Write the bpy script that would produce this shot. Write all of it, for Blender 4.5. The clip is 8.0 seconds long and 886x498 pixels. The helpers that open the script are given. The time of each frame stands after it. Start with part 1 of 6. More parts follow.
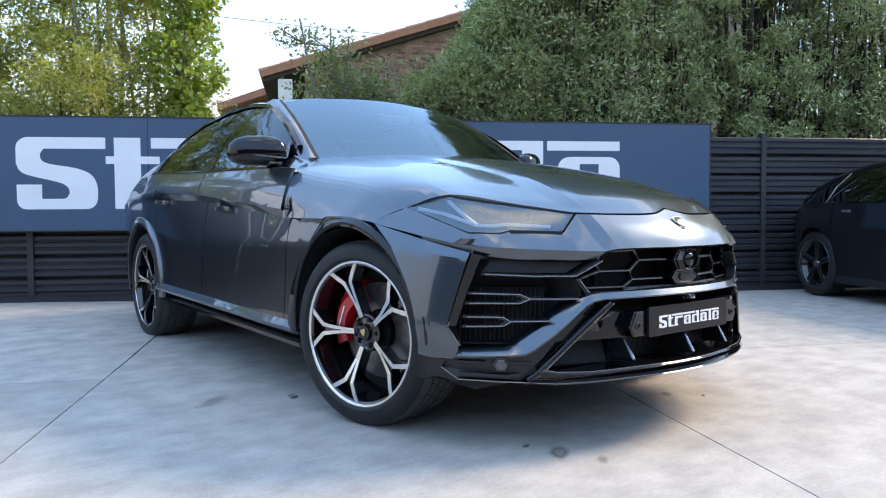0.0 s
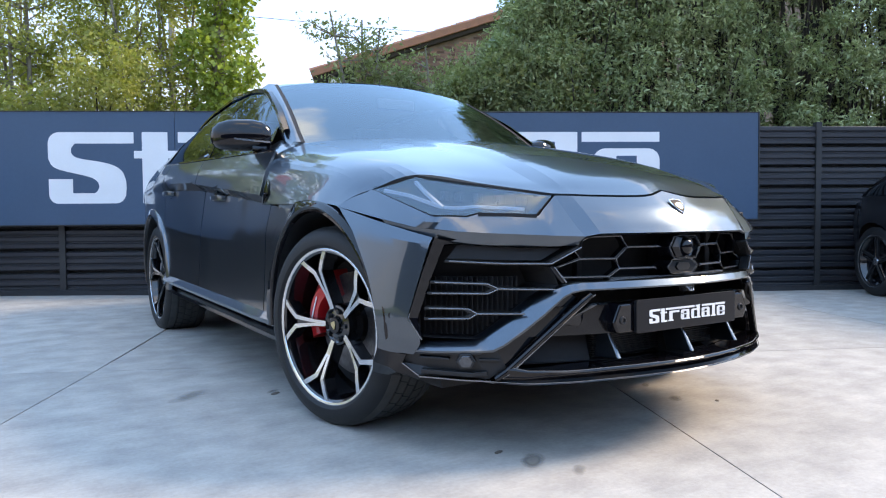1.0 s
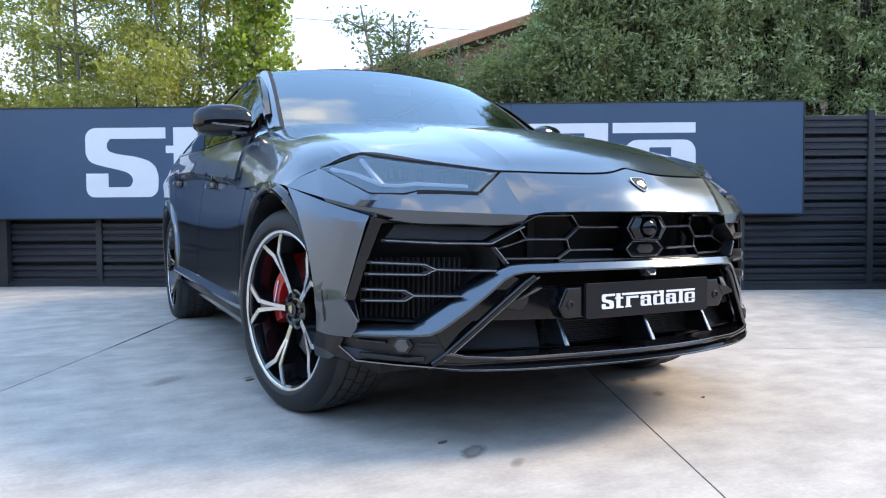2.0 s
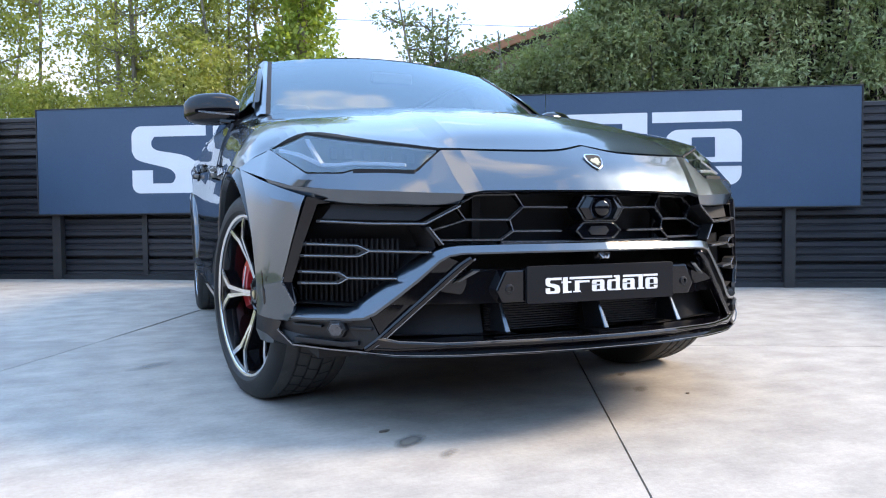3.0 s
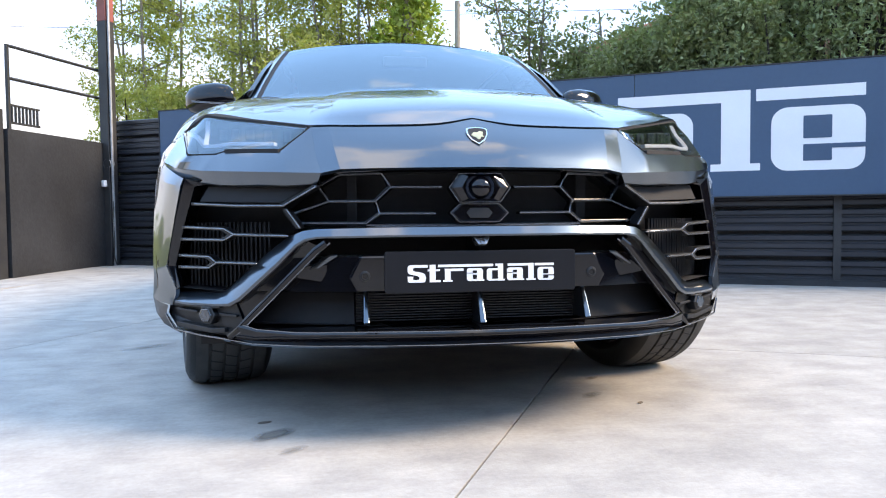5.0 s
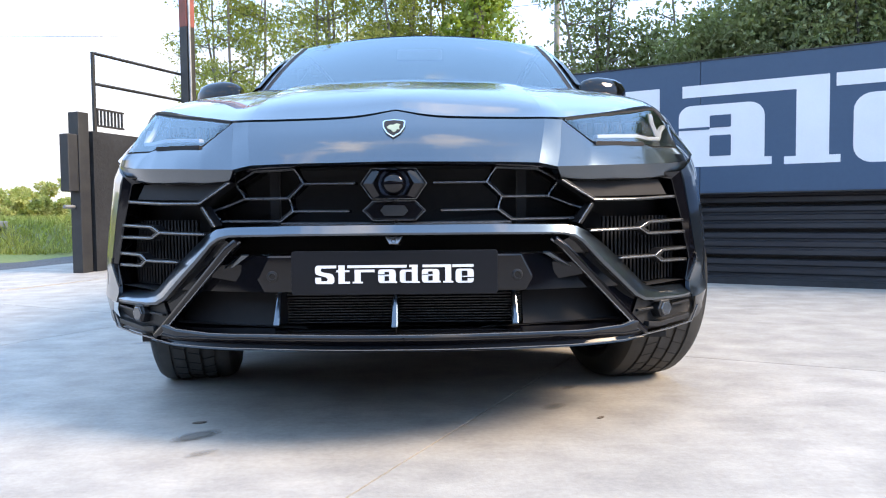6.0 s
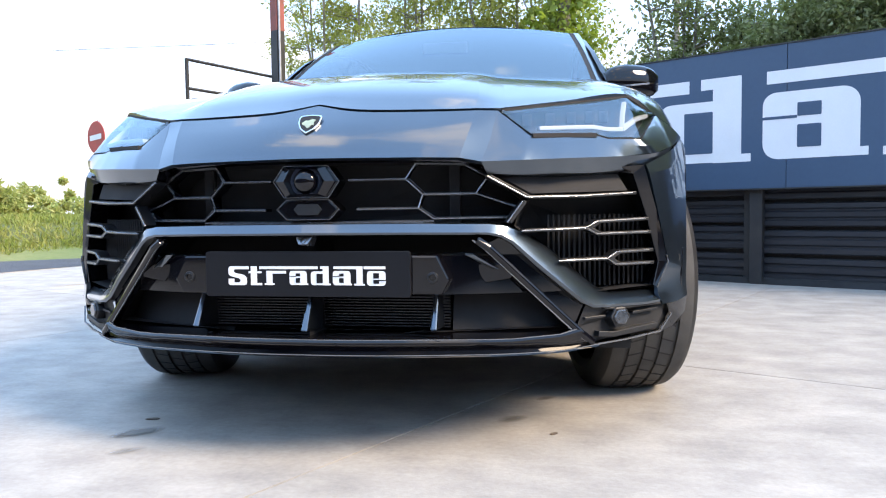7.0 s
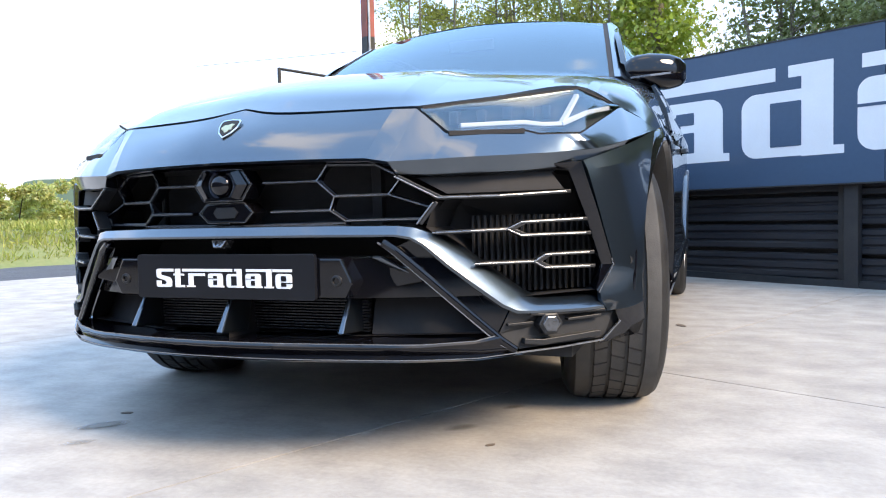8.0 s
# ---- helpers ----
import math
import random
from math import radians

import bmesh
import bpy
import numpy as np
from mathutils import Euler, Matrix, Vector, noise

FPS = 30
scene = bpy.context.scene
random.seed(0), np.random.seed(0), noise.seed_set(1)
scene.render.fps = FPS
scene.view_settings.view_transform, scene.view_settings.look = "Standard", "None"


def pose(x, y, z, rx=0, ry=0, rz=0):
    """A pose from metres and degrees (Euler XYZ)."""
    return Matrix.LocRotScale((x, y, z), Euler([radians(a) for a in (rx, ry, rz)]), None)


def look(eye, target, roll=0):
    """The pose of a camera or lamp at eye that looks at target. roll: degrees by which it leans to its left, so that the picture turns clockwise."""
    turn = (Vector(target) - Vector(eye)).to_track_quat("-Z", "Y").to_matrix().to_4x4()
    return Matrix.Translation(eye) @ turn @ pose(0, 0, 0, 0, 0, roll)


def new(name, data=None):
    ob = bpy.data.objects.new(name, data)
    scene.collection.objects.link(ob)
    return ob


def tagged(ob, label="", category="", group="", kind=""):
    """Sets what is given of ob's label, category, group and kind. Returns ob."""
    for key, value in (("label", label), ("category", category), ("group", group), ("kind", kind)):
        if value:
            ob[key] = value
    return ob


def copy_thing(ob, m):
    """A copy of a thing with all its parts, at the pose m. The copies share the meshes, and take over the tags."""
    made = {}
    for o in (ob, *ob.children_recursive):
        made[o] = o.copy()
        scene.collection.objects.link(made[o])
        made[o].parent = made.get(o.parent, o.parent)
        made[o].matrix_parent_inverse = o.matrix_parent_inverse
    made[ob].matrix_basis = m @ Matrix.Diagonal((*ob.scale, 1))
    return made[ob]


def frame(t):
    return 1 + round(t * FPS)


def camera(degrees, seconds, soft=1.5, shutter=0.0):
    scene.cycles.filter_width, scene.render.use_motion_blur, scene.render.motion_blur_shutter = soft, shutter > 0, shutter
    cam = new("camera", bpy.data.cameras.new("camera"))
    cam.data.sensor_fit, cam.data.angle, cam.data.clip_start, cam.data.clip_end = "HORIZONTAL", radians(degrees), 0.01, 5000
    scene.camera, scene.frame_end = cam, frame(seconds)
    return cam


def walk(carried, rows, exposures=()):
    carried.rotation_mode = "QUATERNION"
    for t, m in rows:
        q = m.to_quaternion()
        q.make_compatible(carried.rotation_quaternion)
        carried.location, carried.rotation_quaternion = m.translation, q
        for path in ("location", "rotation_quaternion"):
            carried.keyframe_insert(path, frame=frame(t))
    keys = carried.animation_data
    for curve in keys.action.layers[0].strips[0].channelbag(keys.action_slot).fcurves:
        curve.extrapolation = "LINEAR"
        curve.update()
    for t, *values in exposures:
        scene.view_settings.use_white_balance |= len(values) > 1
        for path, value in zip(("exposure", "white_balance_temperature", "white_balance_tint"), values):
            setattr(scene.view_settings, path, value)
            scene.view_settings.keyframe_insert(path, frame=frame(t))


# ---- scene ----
cam = camera(63.4, 8.0, soft=1.1)
PATH = [
    (0, (-2.488, -2.592, 0.862), (-1.266, -1.012, 0.777), -0.5),
    (0.5, (-2.294, -2.59, 0.832), (-1.134, -0.963, 0.749), -0.5),
    (1, (-2.077, -2.595, 0.796), (-0.992, -0.917, 0.714), -0.5),
    (1.5, (-1.879, -2.647, 0.759), (-0.867, -0.924, 0.679), -0.4),
    (3, (-1.26, -2.804, 0.655), (-0.519, -0.948, 0.58), -0.5),
    (3.5, (-1.047, -2.837, 0.638), (-0.404, -0.945, 0.562), -0.5),
    (4, (-0.822, -2.864, 0.626), (-0.289, -0.938, 0.546), -0.5),
    (4.5, (-0.613, -2.873, 0.614), (-0.191, -0.92, 0.531), -0.5),
    (6, (0.132, -2.775, 0.613), (0.123, -0.776, 0.518), -0.6),
    (6.5, (0.393, -2.714, 0.615), (0.230, -0.724, 0.515), -0.6),
    (7, (0.633, -2.622, 0.615), (0.287, -0.654, 0.513), -0.7),
    (7.5, (0.877, -2.534, 0.616), (0.365, -0.605, 0.511), -0.7),
    (8, (1.126, -2.435, 0.609), (0.437, -0.560, 0.514), -1.3),
]
walk(cam, [(t, look(eye, target, roll)) for t, eye, target, roll in PATH],
     exposures=[(0.0, 0.62, 8250, 16), (4.0, 0.83, 8250, 16), (8.0, 0.84, 8250, 15)])

# ---- light ----
SUN_FROM = Vector((0.80, -0.22, 0.62)).normalized()
world = bpy.data.worlds.new("world")
scene.world = world
world.use_nodes = True
wn, wl = world.node_tree.nodes, world.node_tree.links
wn.clear()
w_out, w_bg = wn.new("ShaderNodeOutputWorld"), wn.new("ShaderNodeBackground")
w_sky = wn.new("ShaderNodeTexSky")
w_sky.sky_type, w_sky.sun_disc = "NISHITA", False
w_sky.sun_elevation = math.asin(SUN_FROM.z)
w_sky.sun_rotation = math.atan2(SUN_FROM.x, SUN_FROM.y)
w_sky.air_density, w_sky.dust_density, w_sky.ozone_density = 1.0, 1.2, 1.5
# deep clear blue overhead, washed over the plain sky
w_blue = wn.new("ShaderNodeMix")
w_blue.data_type = "RGBA"
w_blue.inputs["Factor"].default_value = 0.97
w_blue.inputs["B"].default_value = (3.5, 7.2, 14.0, 1)
wl.new(w_sky.outputs["Color"], w_blue.inputs["A"])
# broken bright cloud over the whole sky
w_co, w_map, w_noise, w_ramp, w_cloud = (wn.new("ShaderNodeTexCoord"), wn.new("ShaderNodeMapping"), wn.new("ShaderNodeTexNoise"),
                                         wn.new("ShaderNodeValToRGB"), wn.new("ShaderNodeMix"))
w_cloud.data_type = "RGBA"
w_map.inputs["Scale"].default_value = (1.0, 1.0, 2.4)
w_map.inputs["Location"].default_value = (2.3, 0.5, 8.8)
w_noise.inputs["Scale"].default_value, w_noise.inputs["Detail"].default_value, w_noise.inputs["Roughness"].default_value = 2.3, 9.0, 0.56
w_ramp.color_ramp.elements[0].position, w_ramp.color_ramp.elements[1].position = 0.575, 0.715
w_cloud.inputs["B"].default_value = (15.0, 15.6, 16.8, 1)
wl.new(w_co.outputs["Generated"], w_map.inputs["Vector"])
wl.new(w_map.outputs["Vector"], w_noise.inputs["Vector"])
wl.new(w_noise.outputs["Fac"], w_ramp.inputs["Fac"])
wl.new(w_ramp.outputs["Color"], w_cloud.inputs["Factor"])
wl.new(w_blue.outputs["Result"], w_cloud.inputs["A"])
# paler towards the horizon
w_xyz, w_haze, w_mix = wn.new("ShaderNodeSeparateXYZ"), wn.new("ShaderNodeMapRange"), wn.new("ShaderNodeMix")
w_mix.data_type = "RGBA"
w_haze.inputs["From Min"].default_value, w_haze.inputs["From Max"].default_value = 0.12, 0.34
w_haze.inputs["To Min"].default_value, w_haze.inputs["To Max"].default_value = 0.92, 0.0
w_mix.inputs["B"].default_value = (4.9, 5.5, 6.4, 1)
wl.new(w_co.outputs["Generated"], w_xyz.inputs[0])
wl.new(w_xyz.outputs["Z"], w_haze.inputs["Value"])
wl.new(w_haze.outputs["Result"], w_mix.inputs["Factor"])
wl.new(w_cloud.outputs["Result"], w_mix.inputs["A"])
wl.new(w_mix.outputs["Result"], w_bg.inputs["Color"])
w_bg.inputs["Strength"].default_value = 0.14
wl.new(w_bg.outputs["Background"], w_out.inputs["Surface"])

sun = new("sun", bpy.data.lights.new("sun", "SUN"))
sun.data.energy, sun.data.angle, sun.data.color = 3.75, radians(20), (1.0, 0.91, 0.79)
sun.matrix_world = look(SUN_FROM * 60, (0, 0, 0))

# ---- materials ----
def mat(name, col, rough=0.5, metal=0.0, col2=None, scale=8.0, amount=0.5, fine=120.0, bump=0.0, bump_scale=60.0, coat=0.0, coat_rough=0.03, coat_ior=1.5,
        rough_var=0.0, per="", stretch=(1, 1, 1), spec=0.5, worn=False):
    """Principled surface with two scales of colour variation, a fine bump and, where asked, a shift from piece to piece."""
    m = bpy.data.materials.new(name)
    m.use_nodes = True
    n, l = m.node_tree.nodes, m.node_tree.links
    b = n["Principled BSDF"]
    b.inputs["Metallic"].default_value = metal
    b.inputs["Roughness"].default_value = rough
    b.inputs["Coat Weight"].default_value = coat
    b.inputs["Coat Roughness"].default_value = coat_rough
    b.inputs["Coat IOR"].default_value = coat_ior
    b.inputs["Specular IOR Level"].default_value = spec
    co, mp = n.new("ShaderNodeTexCoord"), n.new("ShaderNodeMapping")
    mp.inputs["Scale"].default_value = stretch
    l.new(co.outputs["Object"], mp.inputs["Vector"])
    big, small = n.new("ShaderNodeTexNoise"), n.new("ShaderNodeTexNoise")
    big.inputs["Scale"].default_value, big.inputs["Detail"].default_value = scale, 6
    small.inputs["Scale"].default_value, small.inputs["Detail"].default_value = fine, 3
    l.new(mp.outputs["Vector"], big.inputs["Vector"])
    l.new(mp.outputs["Vector"], small.inputs["Vector"])
    add = n.new("ShaderNodeMath")
    add.operation = "MULTIPLY_ADD"
    l.new(small.outputs["Fac"], add.inputs[0])
    add.inputs[1].default_value = 0.45
    l.new(big.outputs["Fac"], add.inputs[2])
    rng = n.new("ShaderNodeMapRange")
    rng.inputs["From Min"].default_value, rng.inputs["From Max"].default_value = 0.5, 0.95
    l.new(add.outputs[0], rng.inputs["Value"])
    mix = n.new("ShaderNodeMix")
    mix.data_type = "RGBA"
    c2 = col2 or tuple(c * (1 - amount) for c in col)
    mix.inputs["A"].default_value, mix.inputs["B"].default_value = (*col, 1), (*c2, 1)
    l.new(rng.outputs["Result"], mix.inputs["Factor"])
    out = mix.outputs["Result"]
    if worn:
        # broad cloudy patches and pale scuffs, drawn out one way as a float leaves them
        m2, pn, pr, px = n.new("ShaderNodeMapping"), n.new("ShaderNodeTexNoise"), n.new("ShaderNodeMapRange"), n.new("ShaderNodeMix")
        m2.inputs["Scale"].default_value, m2.inputs["Rotation"].default_value = (0.55, 1.5, 1), (0, 0, radians(25))
        pn.inputs["Scale"].default_value, pn.inputs["Detail"].default_value, pn.inputs["Roughness"].default_value = 3.2, 12, 0.74
        pr.inputs["From Min"].default_value, pr.inputs["From Max"].default_value = 0.35, 0.68
        pr.inputs["To Min"].default_value, pr.inputs["To Max"].default_value = 0.80, 1.08
        px.data_type, px.blend_type = "RGBA", "MULTIPLY"
        px.inputs["Factor"].default_value = 1.0
        l.new(co.outputs["Object"], m2.inputs["Vector"])
        l.new(m2.outputs["Vector"], pn.inputs["Vector"])
        l.new(pn.outputs["Fac"], pr.inputs["Value"])
        l.new(out, px.inputs["A"])
        l.new(pr.outputs["Result"], px.inputs["B"])
        out = px.outputs["Result"]
    if per:
        src = n.new("ShaderNodeObjectInfo").outputs["Random"] if per == "object" else n.new("ShaderNodeNewGeometry").outputs["Random Per Island"]
        hsv, r2 = n.new("ShaderNodeHueSaturation"), n.new("ShaderNodeMapRange")
        r2.inputs["To Min"].default_value, r2.inputs["To Max"].default_value = (0.94, 1.05) if per == "object" else (0.45, 1.5)
        l.new(src, r2.inputs["Value"])
        l.new(r2.outputs["Result"], hsv.inputs["Value"])
        l.new(out, hsv.inputs["Color"])
        out = hsv.outputs["Color"]
    l.new(out, b.inputs["Base Color"])
    if rough_var:
        r3 = n.new("ShaderNodeMapRange")
        r3.inputs["To Min"].default_value, r3.inputs["To Max"].default_value = max(0.02, rough - rough_var), min(1, rough + rough_var)
        l.new(big.outputs["Fac"], r3.inputs["Value"])
        l.new(r3.outputs["Result"], b.inputs["Roughness"])
    if bump:
        bn, bp = n.new("ShaderNodeTexNoise"), n.new("ShaderNodeBump")
        bn.inputs["Scale"].default_value, bn.inputs["Detail"].default_value = bump_scale, 5
        bp.inputs["Strength"].default_value, bp.inputs["Distance"].default_value = bump, 0.02
        l.new(mp.outputs["Vector"], bn.inputs["Vector"])
        l.new(bn.outputs["Fac"], bp.inputs["Height"])
        l.new(bp.outputs["Normal"], b.inputs["Normal"])
    return m


def leaf_mat(name, col, col2, thin=0.45):
    """Thin leaf: diffuse above, some light let through, a weak gloss; each leaf its own tone."""
    m = mat(name, col, 0.45, col2=col2, scale=1.2, fine=9.0, per="island", spec=0.35)
    n, l = m.node_tree.nodes, m.node_tree.links
    tr, ms = n.new("ShaderNodeBsdfTranslucent"), n.new("ShaderNodeMixShader")
    tr.inputs["Color"].default_value = (col[0] * 1.8, col[1] * 1.8, col[2] * 1.2, 1)
    ms.inputs[0].default_value = thin
    l.new(n["Principled BSDF"].outputs[0], ms.inputs[1])
    l.new(tr.outputs[0], ms.inputs[2])
    l.new(ms.outputs[0], n["Material Output"].inputs["Surface"])
    return m


def glass_mat(name, tint, rough=0.0, ior=1.62):
    """Car glass: mirror gloss by Fresnel over a tinted see-through pane."""
    m = bpy.data.materials.new(name)
    m.use_nodes = True
    n, l = m.node_tree.nodes, m.node_tree.links
    b = n["Principled BSDF"]
    b.inputs["Base Color"].default_value = (0.01, 0.012, 0.014, 1)
    b.inputs["Roughness"].default_value = 0.02
    tr, gl, fr, ms, ms2 = (n.new("ShaderNodeBsdfTransparent"), n.new("ShaderNodeBsdfGlossy"), n.new("ShaderNodeFresnel"),
                           n.new("ShaderNodeMixShader"), n.new("ShaderNodeMixShader"))
    tr.inputs["Color"].default_value = (*tint, 1)
    gl.inputs["Roughness"].default_value = rough
    gl.inputs["Color"].default_value = (0.80, 0.93, 1.0, 1)
    fr.inputs["IOR"].default_value = ior
    l.new(fr.outputs[0], ms.inputs[0])
    l.new(tr.outputs[0], ms.inputs[1])
    l.new(gl.outputs[0], ms.inputs[2])
    l.new(ms.outputs[0], n["Material Output"].inputs["Surface"])
    return m


M_CONC = mat("concrete", (0.425, 0.397, 0.357), 0.72, col2=(0.305, 0.285, 0.260), scale=5.5, fine=60, bump=0.10, bump_scale=140, per="object", rough_var=0.12, spec=0.4, worn=True)
M_STAIN = mat("oil_stain", (0.17, 0.155, 0.14), 0.6, col2=(0.24, 0.225, 0.20), scale=9, fine=80)
def fade_out(m, most):
    """Let a stain thin out towards an uneven rim."""
    n, l = m.node_tree.nodes, m.node_tree.links
    co, sub, ln, no, ad, rg = (n.new("ShaderNodeTexCoord"), n.new("ShaderNodeVectorMath"), n.new("ShaderNodeVectorMath"), n.new("ShaderNodeTexNoise"),
                               n.new("ShaderNodeMath"), n.new("ShaderNodeMapRange"))
    sub.operation, ln.operation, ad.operation = "MULTIPLY_ADD", "LENGTH", "MULTIPLY_ADD"
    sub.inputs[1].default_value, sub.inputs[2].default_value = (2, 2, 0), (-1, -1, 0)
    no.inputs["Scale"].default_value, no.inputs["Detail"].default_value = 14, 6
    ad.inputs[1].default_value = 0.6
    rg.inputs["From Min"].default_value, rg.inputs["From Max"].default_value = 0.60, 1.20
    rg.inputs["To Min"].default_value, rg.inputs["To Max"].default_value = most, 0.0
    l.new(co.outputs["Generated"], sub.inputs[0])
    l.new(sub.outputs[0], ln.inputs[0])
    l.new(co.outputs["Object"], no.inputs["Vector"])
    l.new(no.outputs["Fac"], ad.inputs[0])
    l.new(ln.outputs["Value"], ad.inputs[2])
    l.new(ad.outputs[0], rg.inputs["Value"])
    l.new(rg.outputs["Result"], n["Principled BSDF"].inputs["Alpha"])


fade_out(M_STAIN, 0.90)
M_STAIN_PALE = mat("faded_oil_stain", (0.17, 0.155, 0.14), 0.6, col2=(0.24, 0.225, 0.20), scale=9, fine=80)
fade_out(M_STAIN_PALE, 0.42)
M_JOINT = mat("joint_filler", (0.05, 0.048, 0.045), 0.95, scale=20)
M_SIGN = mat("sign_blue", (0.041, 0.088, 0.150), 0.42, col2=(0.035, 0.076, 0.132), scale=1.5, fine=30, rough_var=0.08)
M_WHITE = mat("white_vinyl", (0.78, 0.79, 0.80), 0.45, amount=0.08, scale=3)
M_FENCE = mat("dark_fence_metal", (0.014, 0.017, 0.023), 0.36, col2=(0.028, 0.030, 0.036), scale=3, fine=40, bump=0.05, per="object", stretch=(0.4, 1, 2), rough_var=0.12)
M_POST = mat("dark_post_metal", (0.016, 0.017, 0.020), 0.55, col2=(0.034, 0.033, 0.032), scale=6)
M_WALL = mat("black_render", (0.007, 0.008, 0.010), 0.72, col2=(0.024, 0.026, 0.030), scale=1.6, fine=25, bump=0.3, bump_scale=40)
M_GRASS = mat("grass_ground", (0.10, 0.155, 0.035), 0.9, col2=(0.21, 0.21, 0.08), scale=0.5, fine=12, bump=0.6, bump_scale=9)
M_SCRUB = leaf_mat("scrub_leaf", (0.26, 0.29, 0.10), (0.46, 0.44, 0.22))
M_BLADE = leaf_mat("grass_blades", (0.24, 0.28, 0.07), (0.50, 0.45, 0.21))
M_ASPH = mat("asphalt", (0.070, 0.072, 0.080), 0.8, col2=(0.05, 0.05, 0.055), scale=2, fine=150, bump=0.3, bump_scale=200)
M_LEAF_A = leaf_mat("alder_leaf", (0.24, 0.265, 0.065), (0.42, 0.40, 0.15))
M_OLIVE = leaf_mat("olive_leaf", (0.15, 0.18, 0.075), (0.32, 0.33, 0.18))
M_LEAF_B = leaf_mat("laurel_leaf", (0.15, 0.20, 0.085), (0.42, 0.45, 0.23), 0.30)
M_LEAF_C = leaf_mat("ivy_leaf", (0.21, 0.28, 0.055), (0.34, 0.39, 0.12))
M_BARK_D = mat("dark_bark", (0.055, 0.042, 0.030), 0.9, scale=6)
M_BARK = mat("bark", (0.17, 0.14, 0.105), 0.9, col2=(0.30, 0.27, 0.22), scale=6, bump=0.6, stretch=(3, 3, 0.6))
M_TILE = mat("clay_tile", (0.42, 0.17, 0.09), 0.8, col2=(0.28, 0.13, 0.08), scale=4, fine=40, per="object")
M_BRICK = mat("brick", (0.30, 0.15, 0.10), 0.85, col2=(0.20, 0.11, 0.08), scale=5, per="island")
M_MORTAR = mat("mortar", (0.27, 0.19, 0.15), 0.95, scale=9)
M_TIMBER = mat("dark_timber", (0.05, 0.035, 0.025), 0.8, scale=8)
M_PLASTER = mat("white_plaster", (0.72, 0.71, 0.68), 0.8, amount=0.25, scale=4)
M_POLEWOOD = mat("pole_wood", (0.30, 0.27, 0.23), 0.9, col2=(0.20, 0.18, 0.15), scale=5, stretch=(4, 4, 0.4))
M_TARP = mat("green_tarpaulin", (0.05, 0.10, 0.08), 0.6, col2=(0.08, 0.14, 0.11), scale=2, bump=0.2, bump_scale=8)
M_RUST = mat("faded_red_paint", (0.33, 0.085, 0.07), 0.7, col2=(0.20, 0.07, 0.05), scale=5)
M_DRYLEAF = mat("dry_leaf", (0.17, 0.13, 0.10), 0.8, scale=30)
M_RED = mat("red_paint", (0.50, 0.035, 0.025), 0.4, amount=0.3)
M_GREYSTEEL = mat("galvanised", (0.45, 0.46, 0.47), 0.45, metal=0.7)
M_CABLE = mat("cable_black", (0.02, 0.02, 0.02), 0.7)

# car
M_PAINT = mat("metallic_grey_paint", (0.064, 0.090, 0.116), 0.30, metal=0.95, col2=(0.046, 0.063, 0.082), scale=600, fine=1800, coat=1.0, coat_rough=0.008, coat_ior=1.66)
M_GLOSS = mat("gloss_black", (0.004, 0.004, 0.006), 0.05, scale=40, amount=0.3, spec=0.45)
M_SATIN = mat("satin_black_plastic", (0.010, 0.011, 0.013), 0.45, scale=90, fine=600, amount=0.3, bump=0.05, bump_scale=500)
M_DARK = mat("matt_black", (0.011, 0.011, 0.013), 0.75, scale=40, amount=0.3)
# grey trim; also drawn along pod and grille edges in place of their highlights
M_EDGE = mat("grey_trim_and_highlight", (0.24, 0.25, 0.265), 0.26, metal=0.8, amount=0.2, scale=50)
M_TREAD = mat("tread_rubber", (0.042, 0.042, 0.043), 0.70, spec=0.3, col2=(0.070, 0.069, 0.066), scale=14, fine=300, bump=0.1, bump_scale=250)
M_RUBBER = mat("tyre_rubber", (0.010, 0.010, 0.011), 0.55, spec=0.3, col2=(0.019, 0.019, 0.019), scale=14, fine=300, bump=0.1, bump_scale=250, rough_var=0.1)
M_RIMBLK = mat("rim_gloss_black", (0.008, 0.008, 0.010), 0.14, coat=0.8, scale=30)
M_RIMSIL = mat("machined_aluminium", (0.72, 0.73, 0.75), 0.24, metal=1.0, amount=0.08, scale=60)
M_DISC = mat("brake_disc", (0.22, 0.21, 0.21), 0.38, metal=0.9, col2=(0.12, 0.11, 0.11), scale=30)
M_CALIPER = mat("red_caliper", (0.52, 0.010, 0.014), 0.28, coat=0.6, amount=0.25)
M_GLASS = glass_mat("windscreen_glass", (0.40, 0.48, 0.54), ior=2.45)
M_GLASS_D = glass_mat("privacy_glass", (0.10, 0.11, 0.12))
M_LENS = glass_mat("lamp_lens", (0.90, 0.93, 0.97), ior=2.1)
M_LAMPBODY = mat("lamp_bezel", (0.055, 0.065, 0.085), 0.32, metal=0.0, scale=30)
M_LAMPDARK = mat("lamp_module", (0.05, 0.06, 0.085), 0.15, scale=60, coat=0.5)
M_DRL = mat("light_guide", (0.50, 0.56, 0.65), 0.5, amount=0.06)
M_FOG = mat("fog_lens", (0.045, 0.05, 0.058), 0.10, scale=60, coat=1.0, amount=0.5)
M_CHROME = mat("chrome", (0.70, 0.71, 0.72), 0.10, metal=1.0, amount=0.05)
M_GOLD = mat("badge_gold", (0.66, 0.56, 0.34), 0.30, metal=1.0, amount=0.2)
M_PLATE = mat("plate_black", (0.008, 0.009, 0.012), 0.35, spec=0.25, amount=0.2)
M_INTERIOR = mat("interior_trim", (0.018, 0.018, 0.020), 0.7, scale=20)
